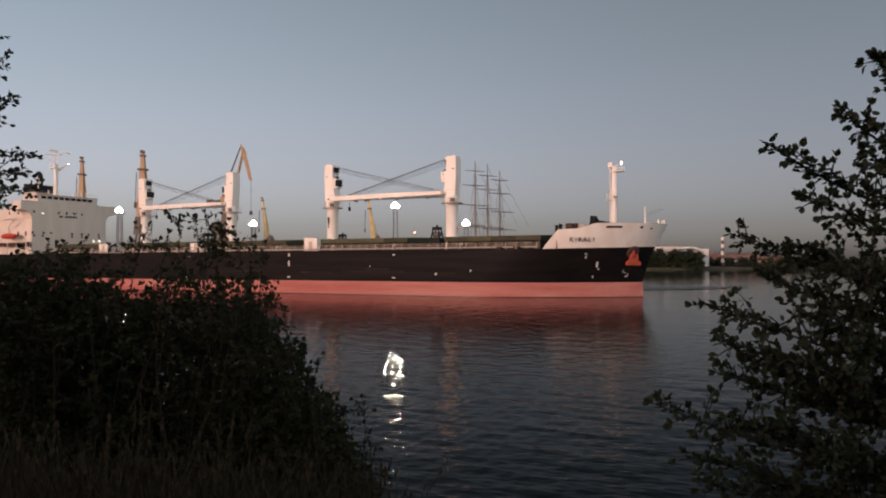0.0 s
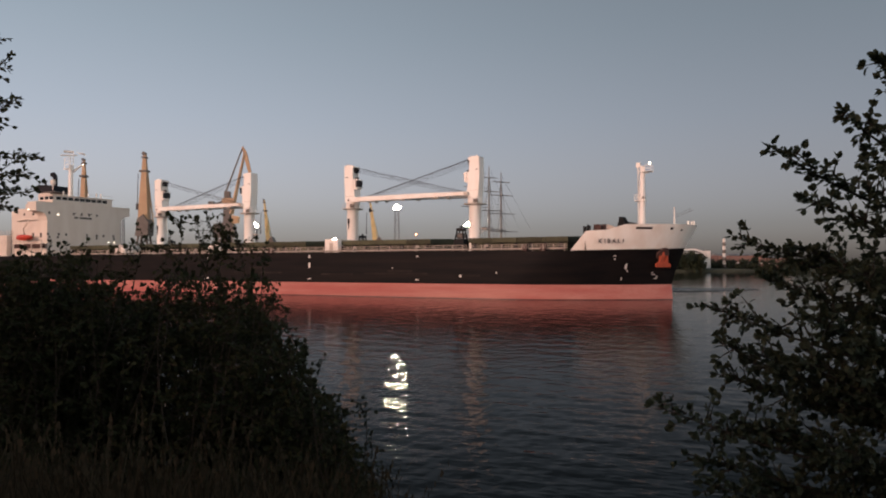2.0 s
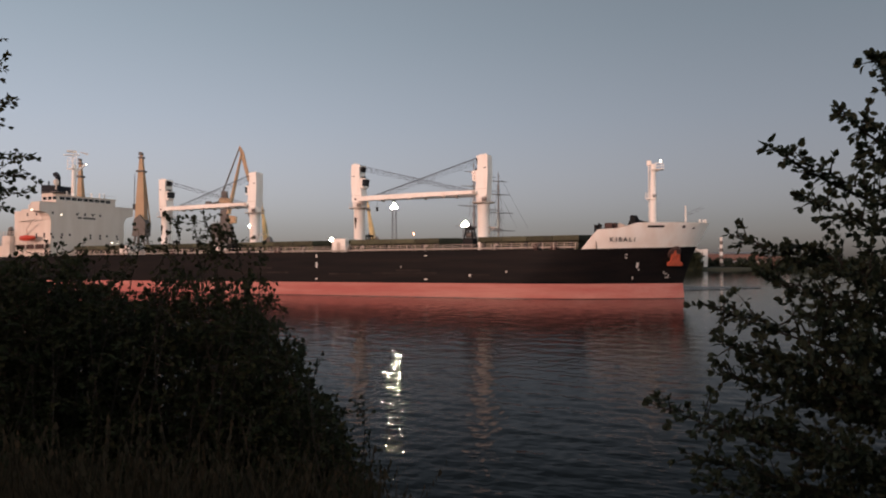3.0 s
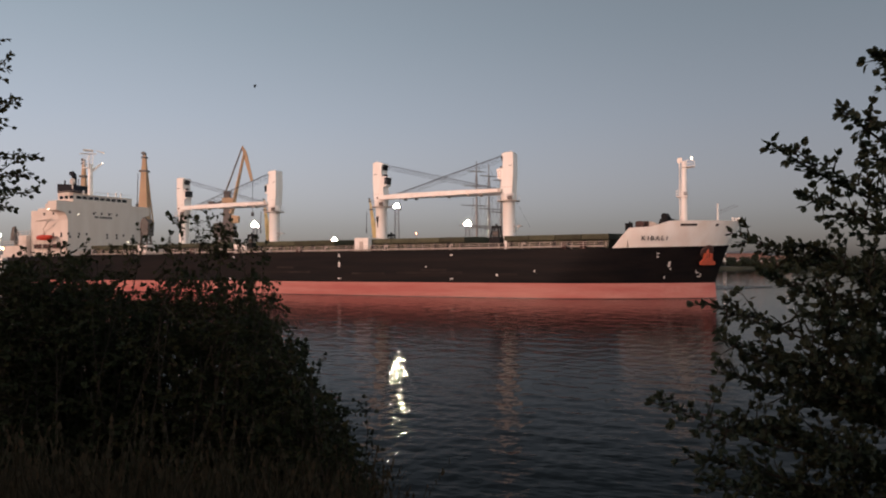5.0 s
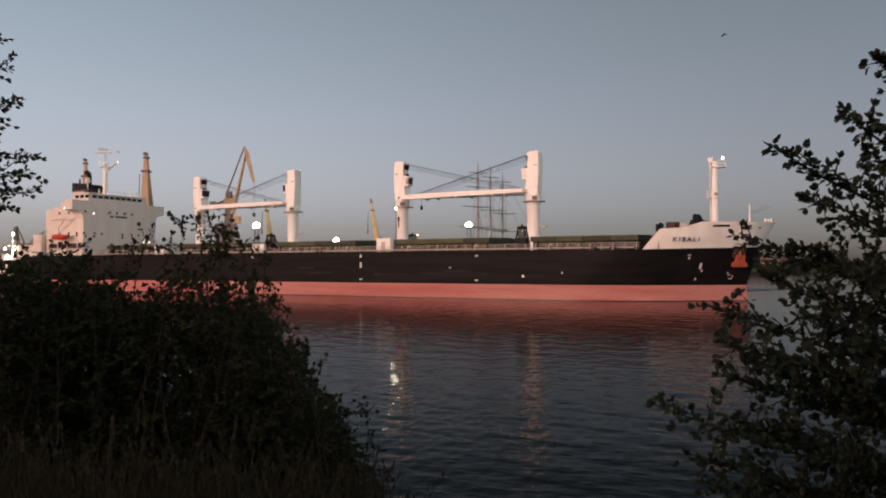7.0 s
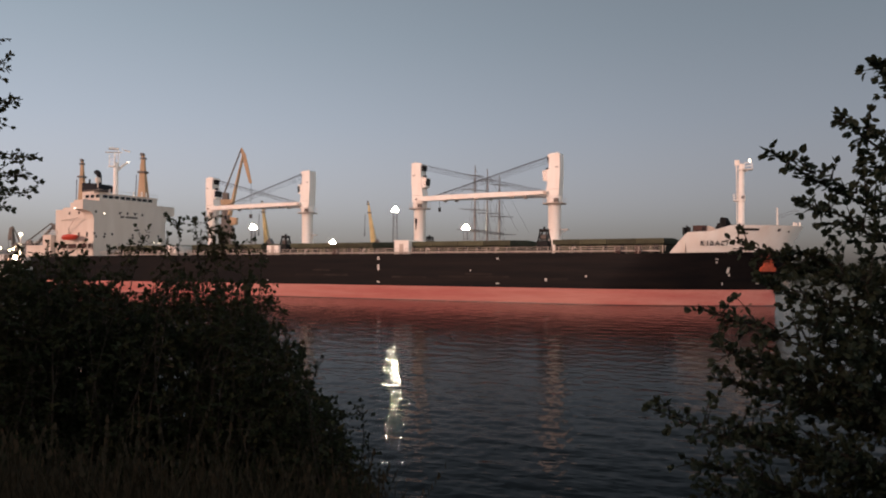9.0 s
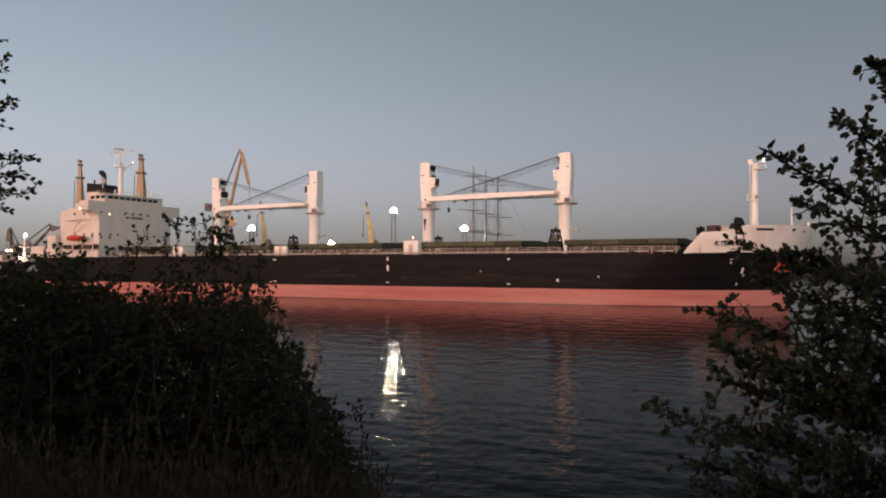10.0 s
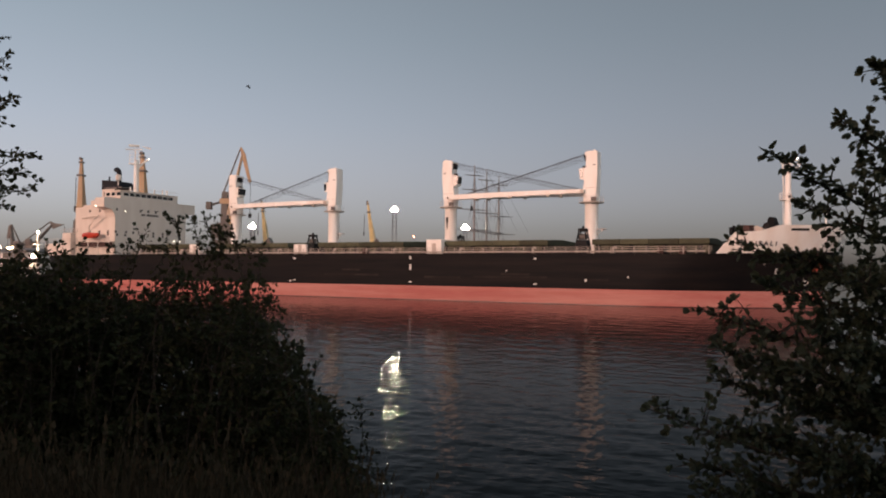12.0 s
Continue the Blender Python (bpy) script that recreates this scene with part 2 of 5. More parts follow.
def near_bank():
    xs = [-2600, -900, -300, -100, -40, -20] + [i * 0.8 for i in range(-18, 19)] + [20, 40, 100, 300, 900, 2600]
    ys = [-2600, -800, -200, -80, -42, -30, -20, -15, -12, -9, -6] + [i * 0.7 - 5 for i in range(0, 33)] + [20, 24]
    s = Shape()
    n = len(xs)
    s.add([(x, y, ground_height(x, y)) for y in ys for x in xs],
          [(j * n + i, j * n + i + 1, (j + 1) * n + i + 1, (j + 1) * n + i) for j in range(len(ys) - 1) for i in range(n - 1)])
    return tagged(new("ground", s.mesh("ground", M_EARTH, True)), "dark earthen river bank sloping down to the water", "river bank", kind="structure")


def river():
    """One sheet out to the horizon, its cells growing with distance; low wind waves stand in it as real relief."""
    rad = [11.0]
    while rad[-1] < 4500:
        rad.append(rad[-1] * (1.0038 if rad[-1] < 260 else 1.12))
    rad = np.array(rad)
    ang = np.radians(np.concatenate([np.linspace(-88, -36, 14), np.linspace(-35, 35, 551), np.linspace(36, 88, 14)]))
    r, a = np.meshgrid(rad, ang, indexing="ij")
    x, y = r * np.sin(a), r * np.cos(a)
    z = np.zeros_like(x)
    cell = r * 0.0036 + (r > 260) * r * 0.1
    waves = np.random.RandomState(4)
    for i in range(34):
        length = 0.32 * (4.5 / 0.32) ** (i / 33)
        turn = waves.normal(0.2, 0.85)
        phase = waves.uniform(0, 2 * math.pi)
        k = 2 * math.pi / length
        gust = 0.75 + 0.5 * np.sin(x * 0.05 * waves.uniform(0.3, 1) + y * 0.04 * waves.uniform(-1, 1) + phase)
        keep = np.clip(length / (2.0 * cell) - 1.0, 0.0, 1.0)
        z += (0.021 if length < 1.0 else 0.014 if length < 1.8 else 0.006) / k * gust * keep * np.sin(k * (x * math.sin(turn) + y * math.cos(turn)) + phase)
    m, n = x.shape
    ids = np.arange(m * n).reshape(m, n)
    quads = np.stack([ids[:-1, :-1], ids[1:, :-1], ids[1:, 1:], ids[:-1, 1:]], -1).reshape(-1, 4)
    me = bpy.data.meshes.new("water")
    me.from_pydata(np.stack([x, y, z], -1).reshape(-1, 3).tolist(), [], quads.tolist())
    me.shade_smooth()
    ruffle = me.attributes.new("wind", "FLOAT", "POINT")
    ruffle.data.foreach_set("value", np.interp(y, [60, 120], [1.0, 0.5]).astype(np.float32).ravel())
    me.materials.append(M_WATER)
    return tagged(new("water", me), "dark rippled river water at dusk", "water", kind="structure")


def quay():
    """The harbour side: a level quay of concrete, its wall at the water."""
    s = Shape().prism([(-600, 292), (62, 292), (74, 330), (74, 900), (-600, 900)], "z", -3, 3.0)
    q = tagged(new("quay", s.mesh("quay", M_CONC)), "grey concrete harbour quay behind the ship", "quay", kind="structure")
    part("fender_beam", Shape().box(-600, 62, 291.4, 292, 2.1, 2.7), M_DARK, q)
    return q


def far_shore():
    xs = [-2600, -200, 74, 120, 190, 260, 340, 460, 700, 1200, 2600]
    edge = [640, 640, 628, 618, 610, 640, 720, 800, 840, 860, 900]
    s = Shape()
    n = len(xs)
    rows = [(0, -1.0), (5, 1.6), (30, 2.6), (400, 3.0), (3200, 3.0)]
    s.add([(x, e + d, z) for d, z in rows for x, e in zip(xs, edge)],
          [(j * n + i, j * n + i + 1, (j + 1) * n + i + 1, (j + 1) * n + i) for j in range(len(rows) - 1) for i in range(n - 1)])
    return tagged(new("far_shore", s.mesh("far_shore", M_EARTH)), "low dark earthen shore across the river", "shore", kind="structure")


def clump(s, c, r, count, size, r2):
    """Leaf sprays scattered in a rough ball round c."""
    for _ in range(count):
        d = Vector((r2.gauss(0, 1), r2.gauss(0, 1), r2.gauss(0, 0.8)))
        p = Vector(c) + d.normalized() * r * r2.random() ** 0.45
        u = Vector((r2.gauss(0, 1), r2.gauss(0, 1), r2.gauss(0, 1))).normalized()
        w = u.orthogonal().normalized()
        k = size * r2.uniform(0.6, 1.3)
        s.add([p - u * k, p + w * k * 0.6, p + u * k, p - w * k * 0.6], [(0, 1, 2, 3)])


def far_woods():
    s = Shape()
    r2 = random.Random(5)
    def belt(x0, x1, y, base, low, high, step):
        x = x0
        while x < x1:
            h = r2.uniform(low, high)
            for z in np.arange(base, base + h, 2.4):
                clump(s, (x + r2.uniform(-1, 1), y + r2.uniform(-4, 8), z), r2.uniform(2.0, 3.2), 40, 1.2, r2)
            x += step * r2.uniform(0.7, 1.3)
    belt(78, 219, 624, 1.5, 11.5, 15.0, 2.0)
    belt(200, 330, 668, 1.5, 6.0, 9.5, 2.8)
    belt(320, 620, 790, 1.5, 7, 13, 4)
    belt(-330, -160, 560, 3, 6, 12, 6)
    return tagged(new("far_woods", s.mesh("far_woods", M_WOODS)), "dark bushes along the far shore", "woods", kind="stuff")


def ripple_patch():
    """A cat's-paw of wind ripples running ahead of the bow."""
    s = Shape()
    n = 48
    ring = []
    for i in range(n):
        a = 2 * math.pi * i / n
        k = 1 + 0.12 * noise.noise(Vector((math.cos(a) * 2, math.sin(a) * 2, 3)))
        ring.append((34 * math.cos(a) * k, 17 * math.sin(a) * k * (1 - 0.35 * math.cos(a)), 0))
    s.add(ring + [(0, 0, 0)], [(i, (i + 1) % n, n) for i in range(n)])
    me = s.mesh("ripple_patch", M_RIPPLE)
    ruffle = me.attributes.new("wind", "FLOAT", "POINT")
    ruffle.data.foreach_set("value", [1.0] * len(me.vertices))
    return tagged(new("ripple_patch", me), "darker patch of wind ripples on the river", "water", kind="structure")


near_bank()
WATER = river()
PATCH = ripple_patch()
quay()
far_shore()
far_woods()


# ---- the bulk carrier; its own x runs towards the bow, y to port ----
SHIP = thing("cargo_ship", "black-hulled bulk carrier with red boot-top and white cranes under way", "cargo ship")
STEM = [(-3, 35.9), (0, 35.45), (2.46, 35.25), (5.5, 36.2), (8.45, 37.45), (12.1, 39.4)]


def half_breadth(x, z):
    entry = lerp([(-3, 27), (2.5, 26), (8.4, 20), (12.3, 17.5)], z)
    power = lerp([(-3, 0.95), (2.5, 0.85), (8.4, 0.62), (12.3, 0.52)], z)
    u = max(0.0, min(1.0, (lerp(STEM, z) - x) / entry))
    w = 11.6 * math.sin(math.pi / 2 * u) ** power
    if x < -118:
        k = (-118 - x) / 16
        w *= 1 - (0.30 + 0.35 * max(0.0, 1 - z / 6)) * k * k
    return max(w, 0.02)


def black_top(x):
    return lerp([(14, 7.9), (21.5, 7.98), (34, 8.2), (38.2, 8.4)], x)


def skin(low, high, x0, fine=1.2, levels=6):
    """Both sides of the shell between two heights, from x0 to the stem."""
    s = Shape()
    rings = []
    count = 64
    for i in range(count + 1):
        k = i / count
        k = 1 - (1 - k) ** 1.7 if x0 > -100 else k
        col = []
        for j in range(levels + 1):
            q = j / levels
            guess = x0 + k * (37.3 - x0)
            z = low(guess) + q * (high(guess) - low(guess))
            x = x0 + k * (lerp(STEM, z) - x0)
            col.append((x, -half_breadth(x, z), z))
        rings.append(col)
    n = levels + 1
    for side in (1, -1):
        verts = [(x, y * side, z) for r in rings for x, y, z in r]
        s.add(verts, [(i * n + j, (i + 1) * n + j, (i + 1) * n + j + 1, i * n + j + 1) for i in range(count) for j in range(levels)])
    return s


def forecastle_top(x):
    return lerp([(21.6, 8.02), (24.0, 11.05), (26.9, 11.2), (29.1, 12.02), (39.4, 12.1)], x)


def hull():
    part("boot_top", skin(lambda x: 0.10, lambda x: 2.47, 10, levels=4), M_BOOT, SHIP, "faded red boot-top along the waterline", True)
    part("wet_band", skin(lambda x: -1.2, lambda x: 0.10, 10, levels=2), M_WET, SHIP, "dark wet band at the waterline", True)
    xs = [-134, -132, -128, -124, -118, 10]
    for z0, z1, nm, mt in ((-1.2, 0.10, "wet_band", M_WET), (0.10, 2.47, "boot_top", M_BOOT), (2.47, 8.0, "topside", M_HULL)):
        s = Shape()
        for side in (1, -1):
            lv = [z0 + (z1 - z0) * j / 3 for j in range(4)]
            s.add([(x, -side * half_breadth(x, z), z) for x in xs for z in lv],
                  [(i * 4 + j, i * 4 + 4 + j, i * 4 + 5 + j, i * 4 + j + 1) for i in range(len(xs) - 1) for j in range(3)])
        s.add([(-134, sg * half_breadth(-134, z), z) for z in (z0, z1) for sg in (-1, 1)], [(0, 1, 3, 2)])
        part(nm, s, mt, SHIP)
    part("topside", skin(lambda x: 2.47, black_top, 10), M_HULL, SHIP, "black painted topsides with scuffs, rust and a painted-in sheen", True)
    part("forecastle_plating", skin(black_top, forecastle_top, 21.6, levels=5), M_WHITE, SHIP, "white forecastle bulwark with the ship's name", True)
    # decks
    dk = Shape()
    xs = [-134, -126, -118, -60, 0, 14, 22, 28, 32, 35, 36.4, 37.0]
    dk.add([(x, sg * (half_breadth(x, 7.9) - 0.03), 7.93) for x in xs for sg in (-1, 1)], [(2 * i, 2 * i + 2, 2 * i + 3, 2 * i + 1) for i in range(len(xs) - 1)])
    part("main_deck", dk, M_DECK, SHIP)
    fk = Shape()
    xs = [23.9, 27, 30, 33, 36, 37.4, 38.3]
    fk.add([(x, sg * (half_breadth(x, 10.9) - 0.05), 10.9) for x in xs for sg in (-1, 1)], [(2 * i, 2 * i + 2, 2 * i + 3, 2 * i + 1) for i in range(len(xs) - 1)])
    fk.add([(23.9, -11, 7.95), (23.9, 11, 7.95), (23.9, 11, 10.9), (23.9, -11, 10.9)], [(0, 1, 2, 3)])
    part("forecastle_deck", fk, M_DECK, SHIP)
    part("sheer_strake", Shape().box(-118, 14, -11.66, -11.58, 7.78, 8.06), M_HULL, SHIP)
    # fendering scuffs: rubbed pale streaks along the side
    for x0, x1, z in ((-17.0, -4.0, 4.0), (-26.5, -19.5, 3.85), (-12, -7, 4.5), (2.2, 6.0, 3.7), (-48, -36, 4.1), (-44, -40, 5.0)):
        part("scuff", Shape().box(x0, x1, -11.612, -11.6, z, z + 0.34), M_SCUFF, SHIP, "long rubbed streak of worn paint")


def lettering(text, size, at, parent, name="letter", mat=None):
    """Each character a thin solid of its own, along x, facing starboard."""
    x = 0.0
    for ch in text:
        cu = bpy.data.curves.new(name, "FONT")
        cu.body, cu.size, cu.extrude, cu.align_x = ch, size, 0.02, "CENTER"
        cu.offset = 0.015
        ob = new(name, cu)
        bpy.context.view_layer.update()
        me = bpy.data.meshes.new_from_object(ob)
        bpy.data.objects.remove(ob)
        me.name = name
        me.materials.clear()
        me.materials.append(mat or M_LETTER)
        px = at[0] + x
        py = -half_breadth(px, at[2] + 0.4)
        slope = math.degrees(math.atan2(half_breadth(px - 0.4, at[2]) - half_breadth(px + 0.4, at[2]), 0.8))
        flare = math.degrees(math.atan2(half_breadth(px, at[2] + 1) - half_breadth(px, at[2]), 1.0))
        part(name, me, None, parent, at=Matrix.Translation((px, py - 0.09, at[2])) @ pose(0, 0, 0, 0, 0, slope) @ pose(0, 0, 0, 90 + flare, 0, 0))
        x += 0.42 if ch == "I" else 0.78
    return x


def hull_marks():
    x = 26.2
    for i, ch in enumerate("KIBALI"):
        lettering(ch, 0.98, (x, 0, 9.12), SHIP)
        x += {"K": 0.68, "I": 0.56, "B": 0.72, "A": 0.70, "L": 0.58}[ch] if i < 5 else 0
    def bar(x, z, w, h, mt=M_MARK, nm="draught_mark"):
        y = -half_breadth(x, z)
        sl = math.degrees(math.atan2(half_breadth(x - 0.4, z) - half_breadth(x + 0.4, z), 0.8))
        fl = math.degrees(math.atan2(half_breadth(x, z + 0.5) - half_breadth(x, z - 0.5), 1.0))
        part(nm, Shape().box(-w / 2, w / 2, -0.035, 0.02, -h / 2, h / 2), mt, SHIP, at=Matrix.Translation((x, y - 0.02, z)) @ pose(0, 0, 0, 0, 0, sl) @ pose(0, 0, 0, fl, 0, 0))
    for x in (-29.3, -6.0, -55.0):
        bar(x, 7.2, 0.45, 0.22)
        bar(x, 3.1, 0.6, 0.2)
    bar(-29.3, 5.7, 0.36, 1.0)
    bar(-29.3, 7.5, 0.25, 0.3)
    for x, z, w, h in ((28.0, 7.1, 0.45, 0.14), (27.9, 6.6, 0.25, 0.3), (28.4, 3.4, 0.16, 0.45), (29.3, 5.4, 0.34, 1.0), (29.4, 4.7, 0.2, 0.35), (33.1, 3.45, 0.6, 0.12), (33.35, 3.75, 0.12, 0.45), (33.0, 4.05, 0.4, 0.12), (32.8, 4.3, 0.12, 0.4), (2.4, 3.8, 0.35, 0.4), (-11, 5.2, 0.2, 0.2), (9, 4.4, 0.2, 0.3)):
        bar(x, z, w, h, nm="hull_mark")
    for x, z in ((-55.2, 7.3), (-56, 2.9)):
        bar(x, z, 0.4, 0.25, nm="hull_mark")
    # openings in the bulwark: thin dark bars put their inner shade into colour
    for x, w, h, z in ((32.6, 2.6, 0.36, 11.42), (36.3, 0.5, 0.45, 11.4), (37.5, 0.4, 0.26, 11.2)):
        bar(x, z, w, h, M_DARK, "mooring_port")
    # anchor pocket, anchor
    y = -half_breadth(35.0, 7.2)
    pocket = part("anchor_pocket", Shape().tube([(0, 0.5, 0.1), (0, -0.55, 0), (0, -0.8, -0.1)], [1.0, 1.2, 0.9], 20), M_RUST, SHIP, "dark round anchor pocket", at=Matrix.Translation((34.2, y - 0.25, 7.6)) @ pose(0, 0, 0, 12, 0, 40))
    a = Shape().tube([(0, -0.8, 0.3), (0, -1.0, -1.5)], [0.2, 0.28], 8)
    a.prism([(-1.25, -2.1), (1.25, -2.1), (1.2, -1.6), (0.75, -1.35), (0.62, -0.3), (0.34, -0.3), (0.3, -1.2), (-0.3, -1.2), (-0.34, -0.3), (-0.62, -0.3), (-0.75, -1.35), (-1.2, -1.6)], "y", -1.3, -0.8)
    part("anchor", a, M_ANCHOR, pocket, "rusty red stockless anchor")


def hatches():
    for x0, x1 in ((2.4, 20.4), (-25.0, -5.0), (-52.0, -32.6), (-78.5, -59.4), (-102.0, -86.0)):
        c = Shape().box(x0 + 0.3, x1 - 0.3, -7.8, 7.8, 7.95, 9.5)
        k = x0 + 1.0
        while k < x1 - 0.6:
            c.box(k, k + 0.16, -8.15, -7.8, 7.95, 9.3)
            k += 1.5
        co = part("hatch_coaming", c, M_HATCH, SHIP)
        k = x0 + 0.8
        while k < x1 - 0.8:
            part("coaming_stay", Shape().prism([(-8.95, 7.95), (-8.1, 7.95), (-8.1, 9.4), (-8.4, 9.4)], "x", k, k + 0.5), M_DARK, co)
            k += 2.6
        n = 4
        w = (x1 - x0) / n
        for i in range(n):
            a = x0 + i * w
            s = Shape().prism([(-8.4, 9.52), (8.4, 9.52), (8.4, 10.35), (0, 10.62), (-8.4, 10.35)], "x", a + 0.06, a + w - 0.06)
            q = a + 0.5
            while q < a + w - 0.3:
                s.box(q, q + 0.12, -8.48, -8.39, 9.55, 10.3)
                q += 1.1
            part("hatch_cover", s, M_HATCH, co, "olive green steel hatch cover panel")


def deck_crane(x, way, side, reach):
    """A deck crane: post, collar, tower with cab, level jib towards its partner, fans of luffing wires."""
    w = way
    post = part("deck_crane", Shape().tube([(x, 0, 7.9), (x, 0, 8.6), (x, 0, 9.2), (x, 0, 16.7), (x, 0, 17.0)], [1.5, 1.3, 1.14, 1.14, 1.35], 24), M_WHITE, SHIP, "white deck crane with its jib stowed level", True)
    part("slewing_platform", Shape().tube([(x, 0, 16.95), (x, 0, 17.1)], 2.1, 24), M_RAIL, post)
    part("slewing_collar", Shape().tube([(x, 0, 17.1), (x, 0, 17.5), (x, 0, 18.1), (x, 0, 18.4)], [1.28, 1.4, 1.4, 1.28], 24), M_WHITE, post, smooth=True)
    part("drive_box", Shape().box(x + 0.35, x + 1.15, -1.6, -1.2, 17.2, 17.9), M_CRANE_DARK, post)
    rail = Shape()
    for i in range(14):
        a0, a1 = 2 * math.pi * i / 14, 2 * math.pi * (i + 1) / 14
        p, q = Vector((x + 2.05 * math.cos(a0), 2.05 * math.sin(a0), 17.05)), Vector((x + 2.05 * math.cos(a1), 2.05 * math.sin(a1), 17.05))
        up = Vector((0, 0, 1.0))
        rail.tube([p, p + up], 0.016, 4).tube([p + up, q + up], 0.016, 4)
    part("platform_rail", rail, M_RAIL, post)
    # tower: straight back, front raked in above the jib heel, a shouldered head
    prof = [(x - 1.1 * w, 18.35), (x + 1.2 * w, 18.35), (x + 1.2 * w, 19.4), (x + 0.95 * w, 21.0), (x + 0.72 * w, 23.6), (x + 0.66 * w, 25.1), (x + 0.9 * w, 25.25), (x + 0.9 * w, 25.62),
            (x + 0.1 * w, 25.85), (x - 1.12 * w, 25.85), (x - 1.28 * w, 25.6), (x - 1.32 * w, 22.4)]
    tower = part("tower", Shape().prism(prof, "y", -1.1, 1.1), M_WHITE, post)
    part("head_beacon", Shape().tube([(x - 0.7 * w, -0.6, 25.85), (x - 0.7 * w, -0.6, 26.1)], 0.14, 6).box(x - 1.0, x - 0.5, 0.2, 0.8, 25.84, 26.05), M_WHITE, tower)
    part("number_plate", Shape().box(x - 0.75 * w - 0.3, x - 0.75 * w + 0.3, -1.13, -1.1, 23.35, 23.47), M_DARK, tower)
    part("rain_gutter", Shape().box(*sorted((x - 1.2 * w, x + 1.0 * w)), -1.13, -1.1, 19.5, 19.55), M_RAIL, tower)
    head = Shape()
    for dy in (-0.55, 0.0, 0.55):
        head.tube([(x + 0.85 * w, dy - 0.12, 25.0), (x + 0.85 * w, dy + 0.12, 25.0)], 0.36, 12)
    head.box(*sorted((x + 0.6 * w, x + 1.05 * w)), -0.7, 0.7, 24.3, 24.6)
    part("sheave_head", head, M_DARK, tower)
    cab = part("cab", Shape().prism([(x + 0.8 * w, 20.9), (x + 1.75 * w, 21.1), (x + 1.9 * w, 22.9), (x + 0.72 * w, 23.05)], "y", -1.0, 0.7), M_WHITE, post)
    part("cab_window", Shape().prism([(x + 1.3 * w, 21.35), (x + 1.8 * w, 21.35), (x + 1.93 * w, 22.75), (x + 1.3 * w, 22.75)], "y", -1.02, 0.72), M_GLASS, cab)
    part("cab_roof_unit", Shape().box(*sorted((x + 0.9 * w, x + 1.4 * w)), -0.6, 0.1, 23.0, 23.4), M_DARK, cab)
    if way > 0:
        part("access_door", Shape().prism([(x - 0.42, 14.2), (x - 0.34, 14.05), (x - 0.26, 12.9), (x - 0.16, 12.9), (x - 0.06, 14.05), (x + 0.02, 14.2), (x + 0.02, 15.1), (x - 0.42, 15.1)], "y", -1.22, -1.08), M_DARK, post, "dark oblong hatch on the post")
    else:
        part("lower_bracket", Shape().box(x + 0.9, x + 2.5, -0.5, 0.5, 12.35, 12.5).tube([(x + 1.0, -0.4, 11.4), (x + 2.3, -0.4, 12.35)], 0.06, 5), M_RAIL, post)
    # jib
    y = side * 1.35
    tip = x + reach * w
    j = Shape()
    ring = lambda px, d, h, zc: [(px, y - d, zc - h), (px, y + d, zc - h), (px, y + d, zc + h), (px, y - d, zc + h)]
    j.loft([ring(x + 0.1 * w, 0.5, 0.22, 18.75), ring(x + 1.2 * w, 0.55, 0.42, 18.75), ring(x + 5 * w, 0.55, 0.46, 18.83), ring(x + 17 * w, 0.48, 0.42, 18.92), ring(tip, 0.36, 0.3, 18.95)])
    jib = part("jib", j, M_WHITE, post)
    part("jib_heel_pin", Shape().tube([(x + 0.25 * w, y - 0.62, 18.7), (x + 0.25 * w, y + 0.62, 18.7)], 0.2, 10), M_RUST, jib)
    part("jib_tip_sheave", Shape().tube([(tip - 0.4 * w, y - 0.45, 18.9), (tip - 0.4 * w, y + 0.45, 18.9)], 0.36, 10), M_RAIL, jib)
    for k in (5.6, 12.4, 19.6, 22.0):
        part("jib_lamp_bracket", Shape().box(*sorted((x + k * w, x + (k + 0.55) * w)), y - 0.45, y + 0.1, 18.2, 18.5), M_RAIL, jib)
    # luffing wires: one stout pair, the rest a fan of thin falls
    for i in range(9):
        o = -0.5 + i / 8.0
        end = tip - (0.5 + 3.2 * (i / 8.0)) * w
        part("luffing_wire", Shape().tube([(x + 0.9 * w, o, 25.45 - 1.0 * i / 8.0), (end, y + o * 0.6, 19.25)], (0.05 if way < 0 else 0.03) if i < 2 else 0.013, 5), M_WIRE, jib)
    if way > 0:
        part("hook_block", Shape().tube([(x + 5.0 * w, y, 18.4), (x + 5.0 * w, y, 17.0)], 0.03, 4).box(x + 5.0 * w - 0.16, x + 5.0 * w + 0.16, y - 0.2, y + 0.2, 16.2, 17.0), M_DARK, jib)


